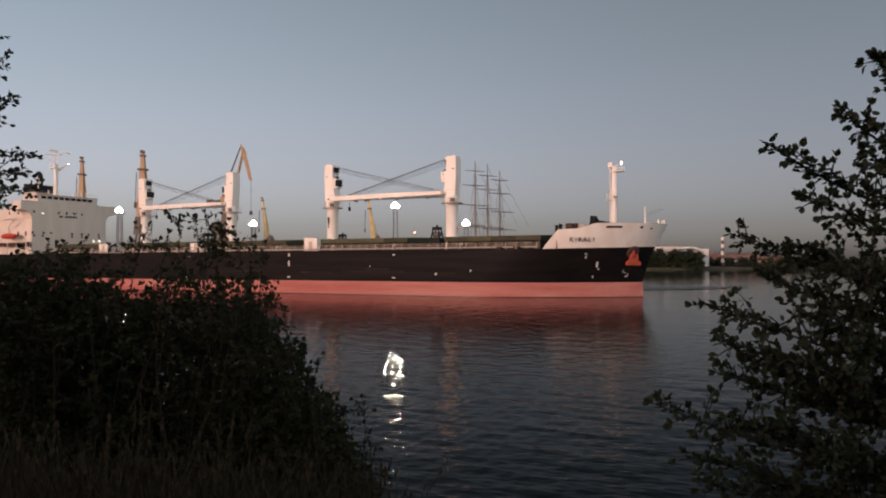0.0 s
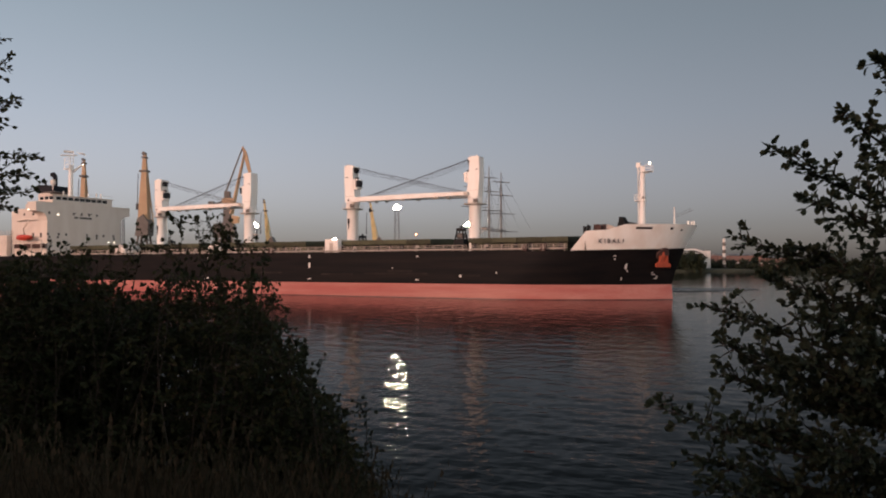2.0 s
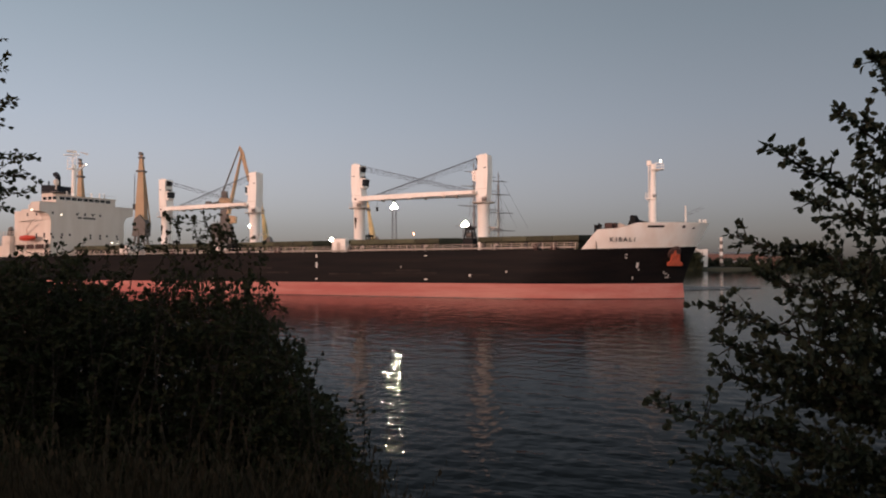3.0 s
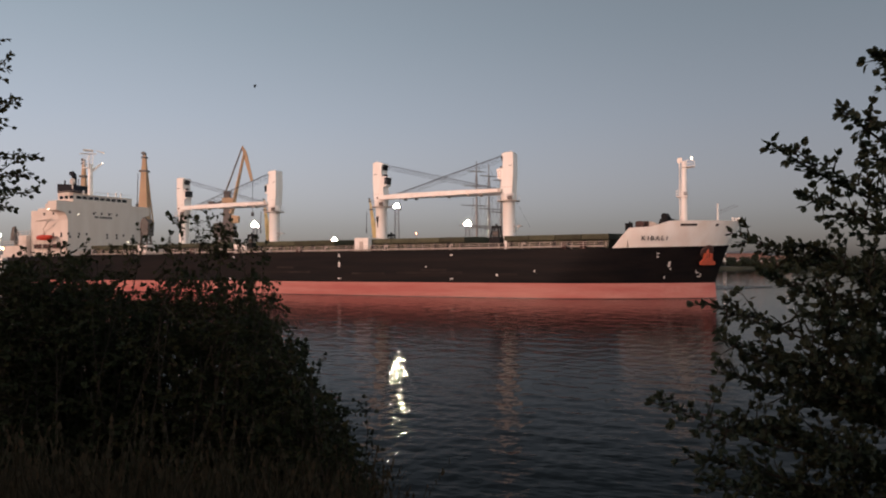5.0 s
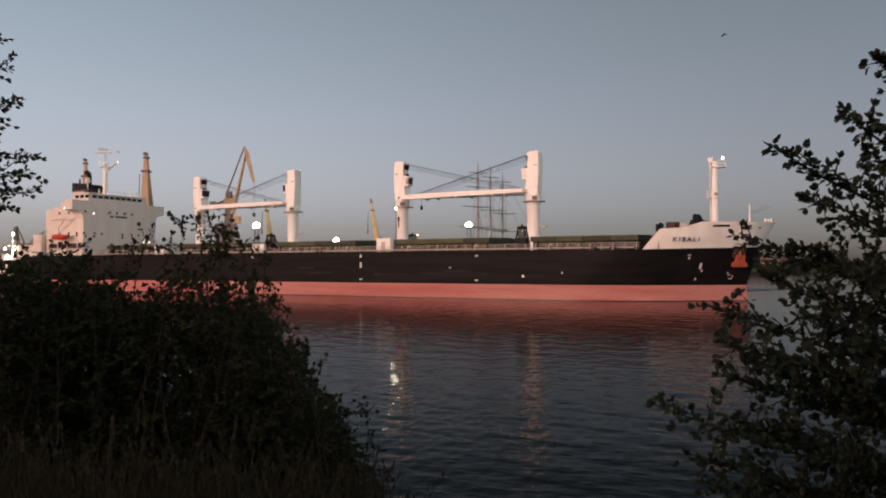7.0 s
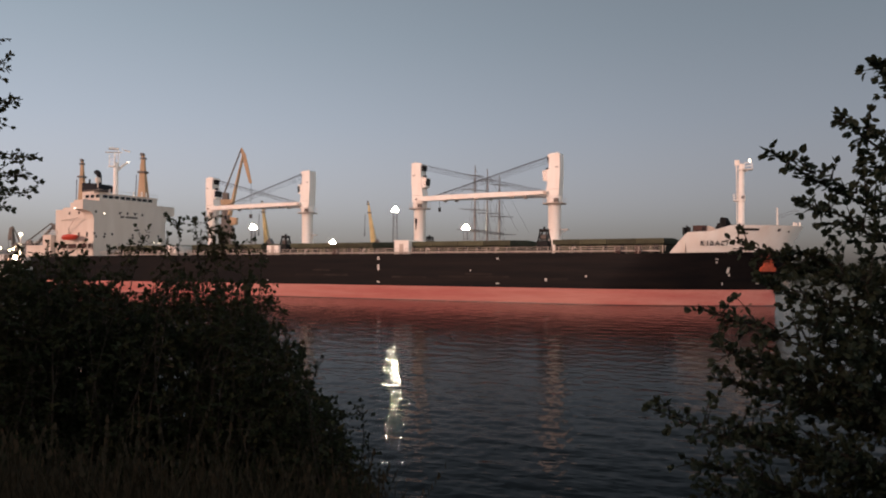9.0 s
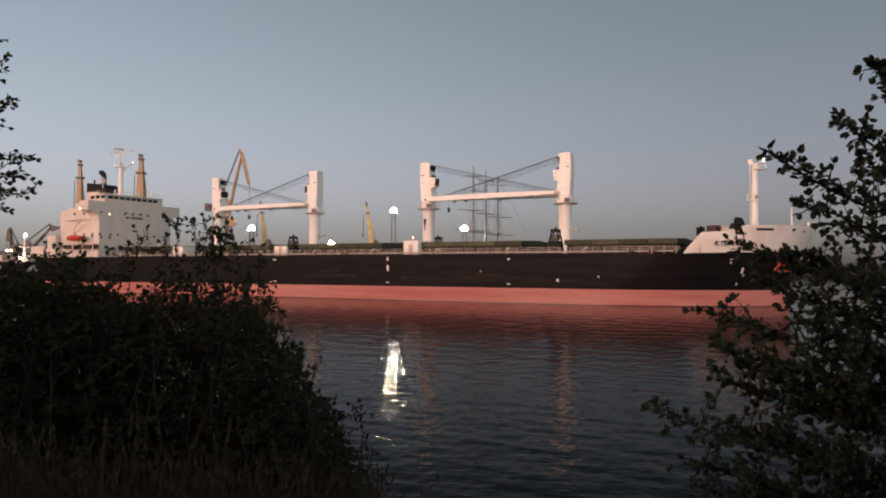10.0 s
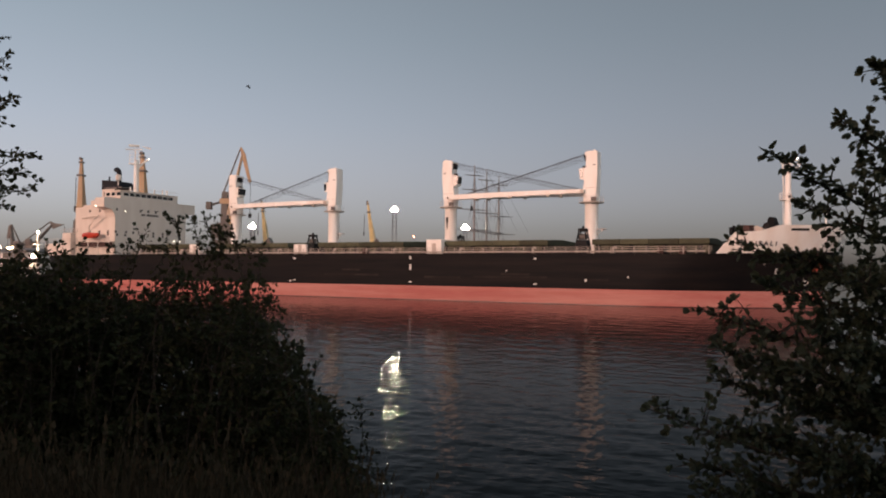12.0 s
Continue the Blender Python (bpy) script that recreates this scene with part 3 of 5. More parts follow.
def deck_gear():
    # starboard and port rails
    for sg in (-1, 1):
        rails = Shape()
        for z in (8.45, 8.75, 9.05):
            rails.box(-104, 21.2, sg * 11.45 - 0.03, sg * 11.45 + 0.03, z - 0.03, z + 0.03)
        r = part("deck_rail", rails, M_RAIL, SHIP, "pale painted three-bar deck railing")
        me = Shape().box(-0.04, 0.04, -0.04, 0.04, 0, 1.12).mesh("rail_post", M_RAIL)
        for i in range(70):
            part("rail_post", me, None, r, at=Matrix.Translation((-103.5 + i * 1.8, sg * 11.45, 7.95)))
    # white locker houses between the holds
    for x, h in ((-25.7, 10.6), (-55.4, 10.0), (-83.5, 10.2)):
        s = Shape().box(x - 1.5, x + 1.5, -9.6, -5.2, 7.95, h)
        d = part("mast_house", s, M_WHITE, SHIP, "small white deck house at the crane's foot")
        part("door", Shape().box(x - 0.4, x + 0.4, -9.64, -9.6, 8.1, 9.9), M_RAIL, d)
    # grabs and winches standing on deck
    for x, y, k in ((0.9, -8.1, 0.95), (-26.2, 2.0, 0.85), (-53.4, -8.1, 0.9), (-80.2, 2.4, 0.8)):
        b = 7.95
        g = part("cargo_grab", Shape().prism([(x - 1.0 * k, b), (x + 1.0 * k, b), (x + 1.15 * k, b + 0.9 * k), (x + 0.9 * k, b + 2.4 * k), (x - 0.9 * k, b + 2.4 * k), (x - 1.15 * k, b + 0.9 * k)], "y", y - 1.1 * k, y + 1.1 * k), M_DARK, SHIP, "dark steel cargo grab standing on deck")
        for dx in (-0.85, 0.85):
            for dy in (-0.9, 0.9):
                part("grab_arm", Shape().tube([(x + dx * k, y + dy * k, b + 2.2 * k), (x + dx * 0.6 * k, y + dy * 0.5 * k, b + 4.3 * k)], 0.14, 6), M_DARK, g)
        part("grab_head", Shape().box(x - 0.7 * k, x + 0.7 * k, y - 0.7 * k, y + 0.7 * k, b + 3.9 * k, b + 4.4 * k).tube([(x, y, b + 4.3 * k), (x, y, b + 4.8 * k)], 0.2, 8), M_DARK, g)
        part("grab_sheave", Shape().tube([(x - 0.7 * k, y, b + 3.0 * k), (x + 0.7 * k, y, b + 3.0 * k)], 0.5 * k, 12), M_CRANE_DARK, g)
    for i in range(9):
        x = -100 + i * 13.3
        part("air_pipe", Shape().tube([(x, -10.3, 7.95), (x, -10.3, 8.9), (x + 0.3, -10.3, 9.1), (x + 0.5, -10.3, 8.85)], 0.16, 8), M_RAIL, SHIP)
    # stowage and pipes along the side deck
    part("deck_pipe", Shape().tube([(-103, -9.9, 8.35), (20, -9.9, 8.35)], 0.13, 8), M_RAIL, SHIP)
    for x in (13.2, 16.4, -68, -40):
        part("deck_locker", Shape().box(x, x + 0.9, -10.9, -10.0, 7.95, 9.15), M_RUST, SHIP)


BOW = pose(-0.8, 0, -0.22)  # where the forecastle's gear stands


def bow_gear():
    mast = part("foremast", Shape().tube([(31.4, 0, 10.9), (31.5, 0, 22.4)], [0.55, 0.42], 14), M_WHITE, SHIP, "white tubular foremast with lit head", True, at=BOW)
    s = Shape().box(30.3, 32.0, -0.9, 0.9, 16.55, 16.65)
    for p in ((30.35, -0.85), (30.35, 0.85), (31.95, -0.85), (31.95, 0.85)):
        s.tube([(*p, 16.6), (*p, 17.6)], 0.04, 4)
    for z in (17.1, 17.6):
        s.box(30.32, 30.38, -0.85, 0.85, z - 0.03, z + 0.03).box(30.35, 31.95, -0.88, -0.82, z - 0.03, z + 0.03)
    part("mast_platform", s, M_WHITE, mast)
    part("mast_light", Shape().box(31.5, 32.0, -0.7, -0.4, 16.9, 17.3), M_DARK, mast)
    t = Shape().box(31.0, 33.1, -0.8, 0.8, 21.4, 21.5).tube([(31.2, 0, 21), (32.9, 0, 21.45)], 0.08, 6)
    for x, y in ((33.05, -0.75), (33.05, 0.75), (32.0, -0.75)):
        t.tube([(x, y, 21.45), (x, y, 22.5)], 0.04, 4)
    t.box(32.0, 33.05, -0.78, -0.72, 22.4, 22.5).box(32.0, 33.05, -0.78, -0.72, 21.9, 22.0)
    t.tube([(30.85, 0, 16.6), (30.75, 0, 22.9)], 0.11, 6).box(30.5, 31.2, -0.3, 0.3, 22.2, 23.0)
    part("mast_top", t, M_WHITE, mast)
    part("lamp", Shape().tube([(32.7, 0, 22.55), (32.7, 0, 22.7), (32.7, 0, 23.0), (32.7, 0, 23.15)], [0.08, 0.14, 0.14, 0.07], 10), M_LAMP, mast, "bright white masthead lamp")
    lad = Shape()
    for z in np.arange(11.2, 21.2, 0.45):
        lad.box(30.75, 30.8, -0.25, 0.25, z, z + 0.05)
    lad.box(30.74, 30.8, -0.28, -0.22, 10.9, 21.3).box(30.74, 30.8, 0.22, 0.28, 10.9, 21.3)
    part("ladder", lad, M_WHITE, mast)
    js = part("jackstaff", Shape().tube([(36.6, 0, 10.9), (36.6, 0, 15.3)], [0.16, 0.10], 8), M_WHITE, SHIP, at=BOW)
    part("stay", Shape().tube([(36.6, 0, 14.0), (39.2, 0, 15.0)], 0.03, 4).tube([(36.6, 0, 13.6), (39.6, 0, 14.8)], 0.03, 4), M_WIRE, js)
    for x, y in ((38.9, -0.9), (39.7, -0.25), (39.2, 0.8)):
        part("fairlead", Shape().tube([(x, y, 12.2), (x, y, 12.95)], 0.14, 6).box(x - 0.2, x + 0.2, y - 0.15, y + 0.15, 12.25, 12.4), M_WHITE, SHIP, at=BOW)
    # windlass, ventilators, lockers peeping over the bulwark
    part("windlass", Shape().tube([(29.2, -3.6, 11.9), (29.2, 3.6, 11.9)], 1.25, 16).box(28.3, 30.1, -4.2, -3.4, 10.9, 12.9).box(28.3, 30.1, 3.4, 4.2, 10.9, 12.9), M_DARK, SHIP, smooth=True, at=BOW)
    v = Shape().tube([(30.0, -6.2, 10.9), (30.0, -6.2, 12.6), (29.8, -6.6, 13.0), (29.5, -6.9, 12.9)], [0.5, 0.5, 0.62, 0.75], 12)
    part("ventilator", v, M_DARK, SHIP, smooth=True, at=BOW)
    part("mooring_winch", Shape().box(25.3, 27.2, -8.0, -5.5, 10.9, 12.4).tube([(26.2, -9.0, 11.8), (26.2, -5.2, 11.8)], 0.6, 12), M_RUST, SHIP, at=BOW)
    part("rope_store", Shape().prism([(26.2, 12.35), (27.6, 12.35), (28.4, 12.0), (26.0, 12.0)], "y", -7.5, -5.5).box(26.0, 28.4, -7.5, -5.5, 10.9, 12.0), M_RAIL, SHIP, at=BOW)
    for x in (24.3, 25.0):
        part("bollard", Shape().tube([(x, -9.6, 10.9), (x, -9.6, 11.9), (x, -9.6, 12.05)], [0.25, 0.25, 0.33], 10), M_DARK, SHIP, at=BOW)
    part("ventilator", Shape().tube([(24.6, -8.6, 10.9), (24.6, -8.6, 11.9), (24.8, -8.6, 12.2)], [0.3, 0.3, 0.4], 10), M_DARK, SHIP, at=BOW)


def bridge_house():
    xf, xa = -105.0, -116.0
    outline = [(-10.4, 7.95), (10.4, 7.95), (10.4, 16.6), (10.7, 17.6), (11.3, 18.3), (13.3, 18.75), (13.3, 20.95), (-13.3, 20.95), (-13.3, 18.75), (-11.3, 18.3), (-10.7, 17.6), (-10.4, 16.6)]
    house = part("superstructure", Shape().prism([(-10.4, 7.95), (10.4, 7.95), (10.4, 19.6), (-10.4, 19.6)], "x", xa, xf - 0.4), M_HOUSE, SHIP, "white block of crew quarters below the bridge", at=pose(-2.6, 0, 0))
    part("front_plating", Shape().prism(outline, "x", xf - 0.4, xf), M_HOUSE, house)
    part("wing_deck", Shape().box(xf - 3.2, xf - 0.4, -13.3, 13.3, 19.5, 19.75).box(xf - 3.2, xf - 3.0, -13.3, -10.4, 19.75, 20.9).box(xf - 3.2, xf - 3.0, 10.4, 13.3, 19.75, 20.9)
         .box(xf - 3.2, xf - 0.4, -13.3, -13.15, 19.75, 20.9).box(xf - 3.2, xf - 0.4, 13.15, 13.3, 19.75, 20.9), M_HOUSE, house)
    for sg in (-1, 1):
        soffit = [(sg * y, z) for y, z in ((13.2, 18.8), (13.2, 19.49), (10.4, 19.49), (10.4, 16.6), (10.7, 17.6), (11.3, 18.3))]
        part("wing_bracket", Shape().prism(soffit, "x", xf - 3.1, xf - 0.41), M_HOUSE, house)
    part("upper_house", Shape().box(xa + 1, xf - 0.4, -9.2, 9.2, 19.6, 20.8), M_HOUSE, house)
    wh = part("wheelhouse", Shape().box(xf - 6, xf - 0.6, -8.6, 8.2, 20.8, 22.75).box(xf - 6.2, xf - 0.3, -8.8, 8.4, 22.75, 22.9), M_HOUSE, house, "white wheelhouse with a row of dark windows")
    y = -7.7
    while y < 6.2:
        part("bridge_window", Shape().box(xf - 0.62, xf - 0.55, y, y + 1.35, 21.75, 22.5), M_GLASS, wh)
        y += 1.62
    for x in (-106.8, -108.6, -110.4):
        part("bridge_window", Shape().box(x, x + 1.3, -8.65, -8.58, 21.75, 22.5), M_GLASS, wh)
    # portholes of the front and of the side
    for z, ys in ((18.4, (-9.9, -3.4, -1.2, 1.0, 3.2)), (13.3, (-10.2, -7.4, -5.4, 0.4, 3.2, 5.2, 8.2)), (12.6, (-9.8, -7.6, 0.4, 3.2, 8.4))):
        for yy in ys:
            part("window", Shape().box(xf - 0.02, xf + 0.03, yy - 0.26, yy + 0.26, z - 0.28, z + 0.28), M_PORT, house)
    for z in (18.2, 13.3, 12.8):
        for x in (-107.3, -110.2, -113.6):
            part("window", Shape().box(x - 0.3, x + 0.3, -10.44, -10.38, z - 0.32, z + 0.32), M_PORT, house)
    # lettering below the wheelhouse, too far to read
    for y0, y1 in ((-3.2, -2.1), (-1.7, 1.8)):
        part("notice_bar", Shape().box(xf, xf + 0.03, y0, y1, 17.3, 17.8), M_CRANE_DARK, house)
    for y0 in (-3.2, -1.4, 0.5, 1.3):
        part("notice_bar", Shape().box(xf, xf + 0.03, y0, y0 + 0.5, 18.55, 18.8), M_CRANE_DARK, house)
    # lit lamps on the front
    part("deck_lamp", Shape().box(xf, xf + 0.15, -7.8, -7.55, 18.0, 18.15), M_LAMP, house)
    part("deck_lamp", Shape().box(xf, xf + 0.15, 6.5, 6.9, 11.6, 11.72), M_LAMP, house)
    part("deck_lamp", Shape().box(xf, xf + 0.15, 8.3, 8.6, 11.6, 11.72), M_LAMP, house)
    part("deck_lamp", Shape().box(xf - 3.0, xf - 2.7, -13.35, -13.15, 18.95, 19.15), M_LAMP, house)
    part("rubbing_strip", Shape().box(xf, xf + 0.06, -13.3, 13.3, 20.85, 20.98), M_HOUSE, house)
    # decks stepping down aft
    part("poop_house", Shape().box(-119.5, xa, -9.8, 9.8, 7.95, 19.2).box(-122.5, -119.5, -11.0, 11.0, 7.95, 13.2).box(-131, -122.5, -9.5, 9.5, 7.95, 10.8), M_HOUSE, house)
    for z, x0 in ((13.2, -123), (10.8, -131)):
        r = Shape()
        for h in (0.5, 1.0):
            r.box(x0, -117, -11.1, -11.04, z + h - 0.03, z + h + 0.03)
        for i in range(6):
            xx = x0 + i * (-117 - x0) / 5
            r.box(xx - 0.04, xx + 0.04, -11.1, -11.04, z, z + 1.0)
        part("poop_rail", r, M_RAIL, house)
    part("gallery", Shape().box(-116.5, -104.8, -11.8, -10.4, 10.9, 11.05), M_HOUSE, house)
    g = Shape()
    for h in (0.5, 1.0):
        g.box(-116.5, -104.8, -11.8, -11.74, 11 + h, 11.06 + h)
    for i in range(8):
        g.box(-116.4 + i * 1.6, -116.32 + i * 1.6, -11.8, -11.74, 11.0, 12.05)
    part("gallery_rail", g, M_RAIL, house)
    part("gallery_support", Shape().box(-116.5, -104.9, -11.3, -11.1, 9.9, 10.9), M_RUST, house)
    for x in (-116, -112.6, -109.2, -105.6):
        part("gallery_post", Shape().box(x - 0.1, x + 0.1, -11.6, -11.4, 7.95, 10.9), M_HOUSE, house)
    # life boat under its davits
    ring = lambda x, w, z0, z1: [(x, -12.1 - w, (z0 + z1) / 2), (x, -12.1 - w * 0.6, z0), (x, -12.1 + w * 0.6, z0), (x, -12.1 + w, (z0 + z1) / 2), (x, -12.1 + w * 0.6, z1), (x, -12.1 - w * 0.6, z1)]
    boat = part("lifeboat", Shape().loft([ring(-113.6, 0.2, 12.4, 12.8), ring(-112.9, 0.9, 11.9, 12.95), ring(-111, 1.1, 11.75, 13.1), ring(-109.2, 0.9, 11.9, 12.95), ring(-108.5, 0.2, 12.5, 12.9)]), M_ORANGE, house, "orange red enclosed lifeboat hung on davits", True)
    part("davit", Shape().tube([(-113.6, -10.4, 13.2), (-112.4, -11.5, 14.6), (-109.6, -12.1, 16.4)], 0.13, 6).tube([(-116.4, -10.5, 16.6), (-108.4, -12.1, 16.9)], 0.13, 6), M_HOUSE, house)
    # boat ramp frame at the stern
    part("stern_frame", Shape().tube([(-126, -6, 10.8), (-121.0, -6, 18.5)], 0.22, 6).tube([(-126, 6, 10.8), (-121.0, 6, 18.5)], 0.22, 6).tube([(-121, -6, 18.5), (-121, 6, 18.5)], 0.2, 6).tube([(-121, -6, 18.5), (-119.4, -6, 18.8)], 0.2, 6), M_HOUSE, house)
    part("stern_boat", Shape().loft([[(-124.6 + dx, -1.4 * k, 13.0 + dz), (-124.6 + dx, 1.4 * k, 13.0 + dz), (-125.6 + dx, 1.2 * k, 14.8 + dz), (-125.6 + dx, -1.2 * k, 14.8 + dz)] for dx, dz, k in ((-2.6, -2.0, 0.5), (-1.6, -1.2, 1), (2.4, 2.0, 1), (3.6, 3.0, 0.4))]), M_ORANGE, house)
    # funnel
    fn = part("funnel", Shape().prism([(-119.9, 19.2), (-115.2, 19.2), (-115.6, 24.9), (-119.9, 24.9)], "y", -2.4, 2.4), M_HOUSE, house, "white funnel with a black top and bent exhaust")
    part("funnel_top", Shape().prism([(-120.0, 24.3), (-113.2, 24.3), (-115.5, 26.2), (-120.0, 26.6)], "y", -2.5, 2.5), M_FUNNEL, fn)
    part("exhaust", Shape().tube([(-116.9, 0, 26.2), (-116.9, 0, 28.4), (-117.1, 0, 29.0), (-117.6, 0, 29.4), (-118.2, 0, 29.3)], [0.6, 0.6, 0.6, 0.58, 0.56], 14), M_FUNNEL, fn, smooth=True)
    part("exhaust", Shape().tube([(-118.7, 0.8, 26.3), (-118.7, 0.8, 28.0)], 0.2, 8), M_FUNNEL, fn)
    part("exhaust", Shape().tube([(-119.4, -0.8, 26.3), (-119.4, -0.8, 27.6)], 0.2, 8), M_FUNNEL, fn)
    part("funnel_emblem", Shape().box(-119.3, -118.9, -2.45, -2.4, 21.9, 23.8).box(-118.9, -117.4, -2.45, -2.4, 23.5, 23.8).box(-117.4, -117.0, -2.45, -2.4, 22.5, 23.8), M_FUNNEL, fn, "dark plain emblem")
    part("antenna_dome", Shape().tube([(-112.8, -3.5, 24.9), (-112.8, -3.5, 26.0), (-112.8, -3.5, 26.2), (-112.8, -3.5, 27.2), (-112.8, -3.5, 27.5)], [0.12, 0.12, 0.6, 0.62, 0.25], 12), M_HOUSE, house)
    # radar mast
    m = part("radar_mast", Shape().tube([(-110.8, 0, 22.8), (-110.8, 0, 31.4)], [0.65, 0.5], 12), M_WHITE, house, "white radar mast with aerials", True)
    t = Shape().box(-112.4, -110.2, -1.0, 1.0, 30.3, 30.5).tube([(-110.6, 0.2, 29.4), (-109.8, 1.1, 30.6), (-109.0, 2.0, 31.6)], [0.34, 0.28, 0.2], 8)
    for x, y, h in ((-112.2, -0.8, 33.0), (-112.0, 0.7, 34.6), (-110.6, -0.7, 33.6), (-110.7, 0.6, 35.0)):
        t.tube([(x, y, 30.4), (x, y, h)], 0.08, 5)
    for z in (31.4, 32.4, 33.2):
        t.box(-112.3, -110.5, -0.85, -0.75, z, z + 0.1).box(-112.3, -110.5, 0.65, 0.75, z, z + 0.1)
    t.tube([(-112.9, -1.5, 33.9), (-110.6, 1.6, 34.1)], 0.16, 6).tube([(-110.4, 1.2, 34.8), (-108.9, 2.6, 34.3)], [0.05, 0.22], 6)
    t.tube([(-112.4, -0.9, 34.9), (-111.2, 0.9, 34.9)], 0.3, 8)
    part("mast_head", t, M_WHITE, m)
    part("lamp", Shape().box(-109.15, -108.85, 1.9, 2.2, 31.5, 31.75), M_LAMP, m)
    part("roof_rail", Shape().box(-111, -105.4, -8.7, -8.64, 23.6, 23.66).box(-105.5, -105.4, -8.7, 8.3, 23.6, 23.66), M_RAIL, house)
    for yy in (1.4, 3.8, 5.2, -5.5):
        part("roof_fitting", Shape().tube([(-106, yy, 22.9), (-106, yy, 24.0 + 0.2 * (yy > 3))], 0.16, 8), M_WHITE, house)



def tugboat():
    """The escort tug close astern: fendered hull, deckhouse, glazed wheelhouse, mast with two white lights."""
    ob = thing("tugboat", "small escort tug with lit mast and deck lights", "tugboat")
    ring = lambda x, w, z1: [(x, -w, z1), (x, -w * 0.92, 0.6), (x, -w * 0.6, -1.5), (x, w * 0.6, -1.5), (x, w * 0.92, 0.6), (x, w, z1)]
    part("hull", Shape().loft([ring(-14, 3.6, 2.2), ring(-12, 4.4, 2.1), ring(0, 4.8, 2.2), ring(8, 4.2, 2.9), ring(12, 2.6, 3.6), ring(14.2, 0.4, 4.2)]), M_HULL, ob, "black tug hull", True)
    part("fender", Shape().tube([(-14, -3.8, 2.0), (-12, -4.6, 1.9), (0, -5.0, 2.0), (8, -4.4, 2.7), (12, -2.7, 3.4), (14.5, 0, 4.0), (12, 2.7, 3.4), (8, 4.4, 2.7), (0, 5.0, 2.0), (-12, 4.6, 1.9), (-14, 3.8, 2.0)], 0.32, 8), M_DARK, ob)
    h = part("deckhouse", Shape().prism([(-3, 2.3), (6.5, 2.5), (6.0, 5.2), (-3, 5.0)], "y", -3.0, 3.0), M_WHITE, ob)
    for x in (-1.8, 0.4, 2.6, 4.6):
        part("window", Shape().box(x - 0.3, x + 0.3, -3.04, -2.98, 3.6, 4.3), M_GLASS, h)
    w = part("wheelhouse", Shape().prism([(0.4, 5.2), (5.0, 5.2), (5.4, 7.6), (0.2, 7.6)], "y", -2.1, 2.1).box(0.0, 5.7, -2.3, 2.3, 7.6, 7.8), M_WHITE, ob)
    for x in (0.7, 2.2, 3.7):
        part("window", Shape().box(x, x + 1.2, -2.14, -2.08, 6.2, 7.3), M_GLASS, w)
    for y in (-1.6, -0.1, 1.3):
        part("window", Shape().box(5.2, 5.36, y - 0.5, y + 0.6, 6.2, 7.3), M_GLASS, w)
    for y in (-2.0, 2.0):
        part("funnel", Shape().loft([[(-2.4, y - 0.6, 2.3), (-1.0, y - 0.6, 2.3), (-1.0, y + 0.6, 2.3), (-2.4, y + 0.6, 2.3)], [(-2.3, y - 0.4, 7.8), (-1.3, y - 0.4, 7.8), (-1.3, y + 0.4, 7.8), (-2.3, y + 0.4, 7.8)]]), M_RUST, ob)
    m = part("mast", Shape().tube([(0.6, 0, 7.8), (0.6, 0, 15.2)], [0.2, 0.1], 8).box(0.4, 0.8, -1.3, 1.3, 11.2, 11.4), M_WHITE, ob)
    part("mast_lamp", Shape().tube([(0.85, 0, 14.4), (0.85, 0, 14.9)], 0.24, 8), M_TUG, m)
    part("deck_floodlight", Shape().tube([(2.2, -2.1, 8.3), (2.1, -2.5, 8.1)], [0.4, 0.45], 12), M_FLOODTUG, ob)
    part("floodlight_bracket", Shape().box(2.05, 2.3, -2.1, -1.95, 7.75, 8.3), M_DARK, ob)
    part("deck_floodlight", Shape().box(-6.2, -5.8, -3.3, -3.0, 4.4, 4.8), M_TUG, ob)
    part("towing_winch", Shape().tube([(7.6, -1.4, 3.8), (7.6, 1.4, 3.8)], 0.8, 12).box(7.0, 8.2, -1.8, -1.4, 2.6, 4.6).box(7.0, 8.2, 1.4, 1.8, 2.6, 4.6), M_DARK, ob)
    return ob


hull()
hull_marks()
hatches()
for x, way, side, reach in ((-80.9, 1, -1, 25.8), (-54.3, -1, 1, 25.6), (-27.25, 1, -1, 26.4), (-0.05, -1, 1, 26.2)):
    deck_crane(x, way, side, reach)
deck_gear()
bow_gear()
bridge_house()
TUG = tugboat()


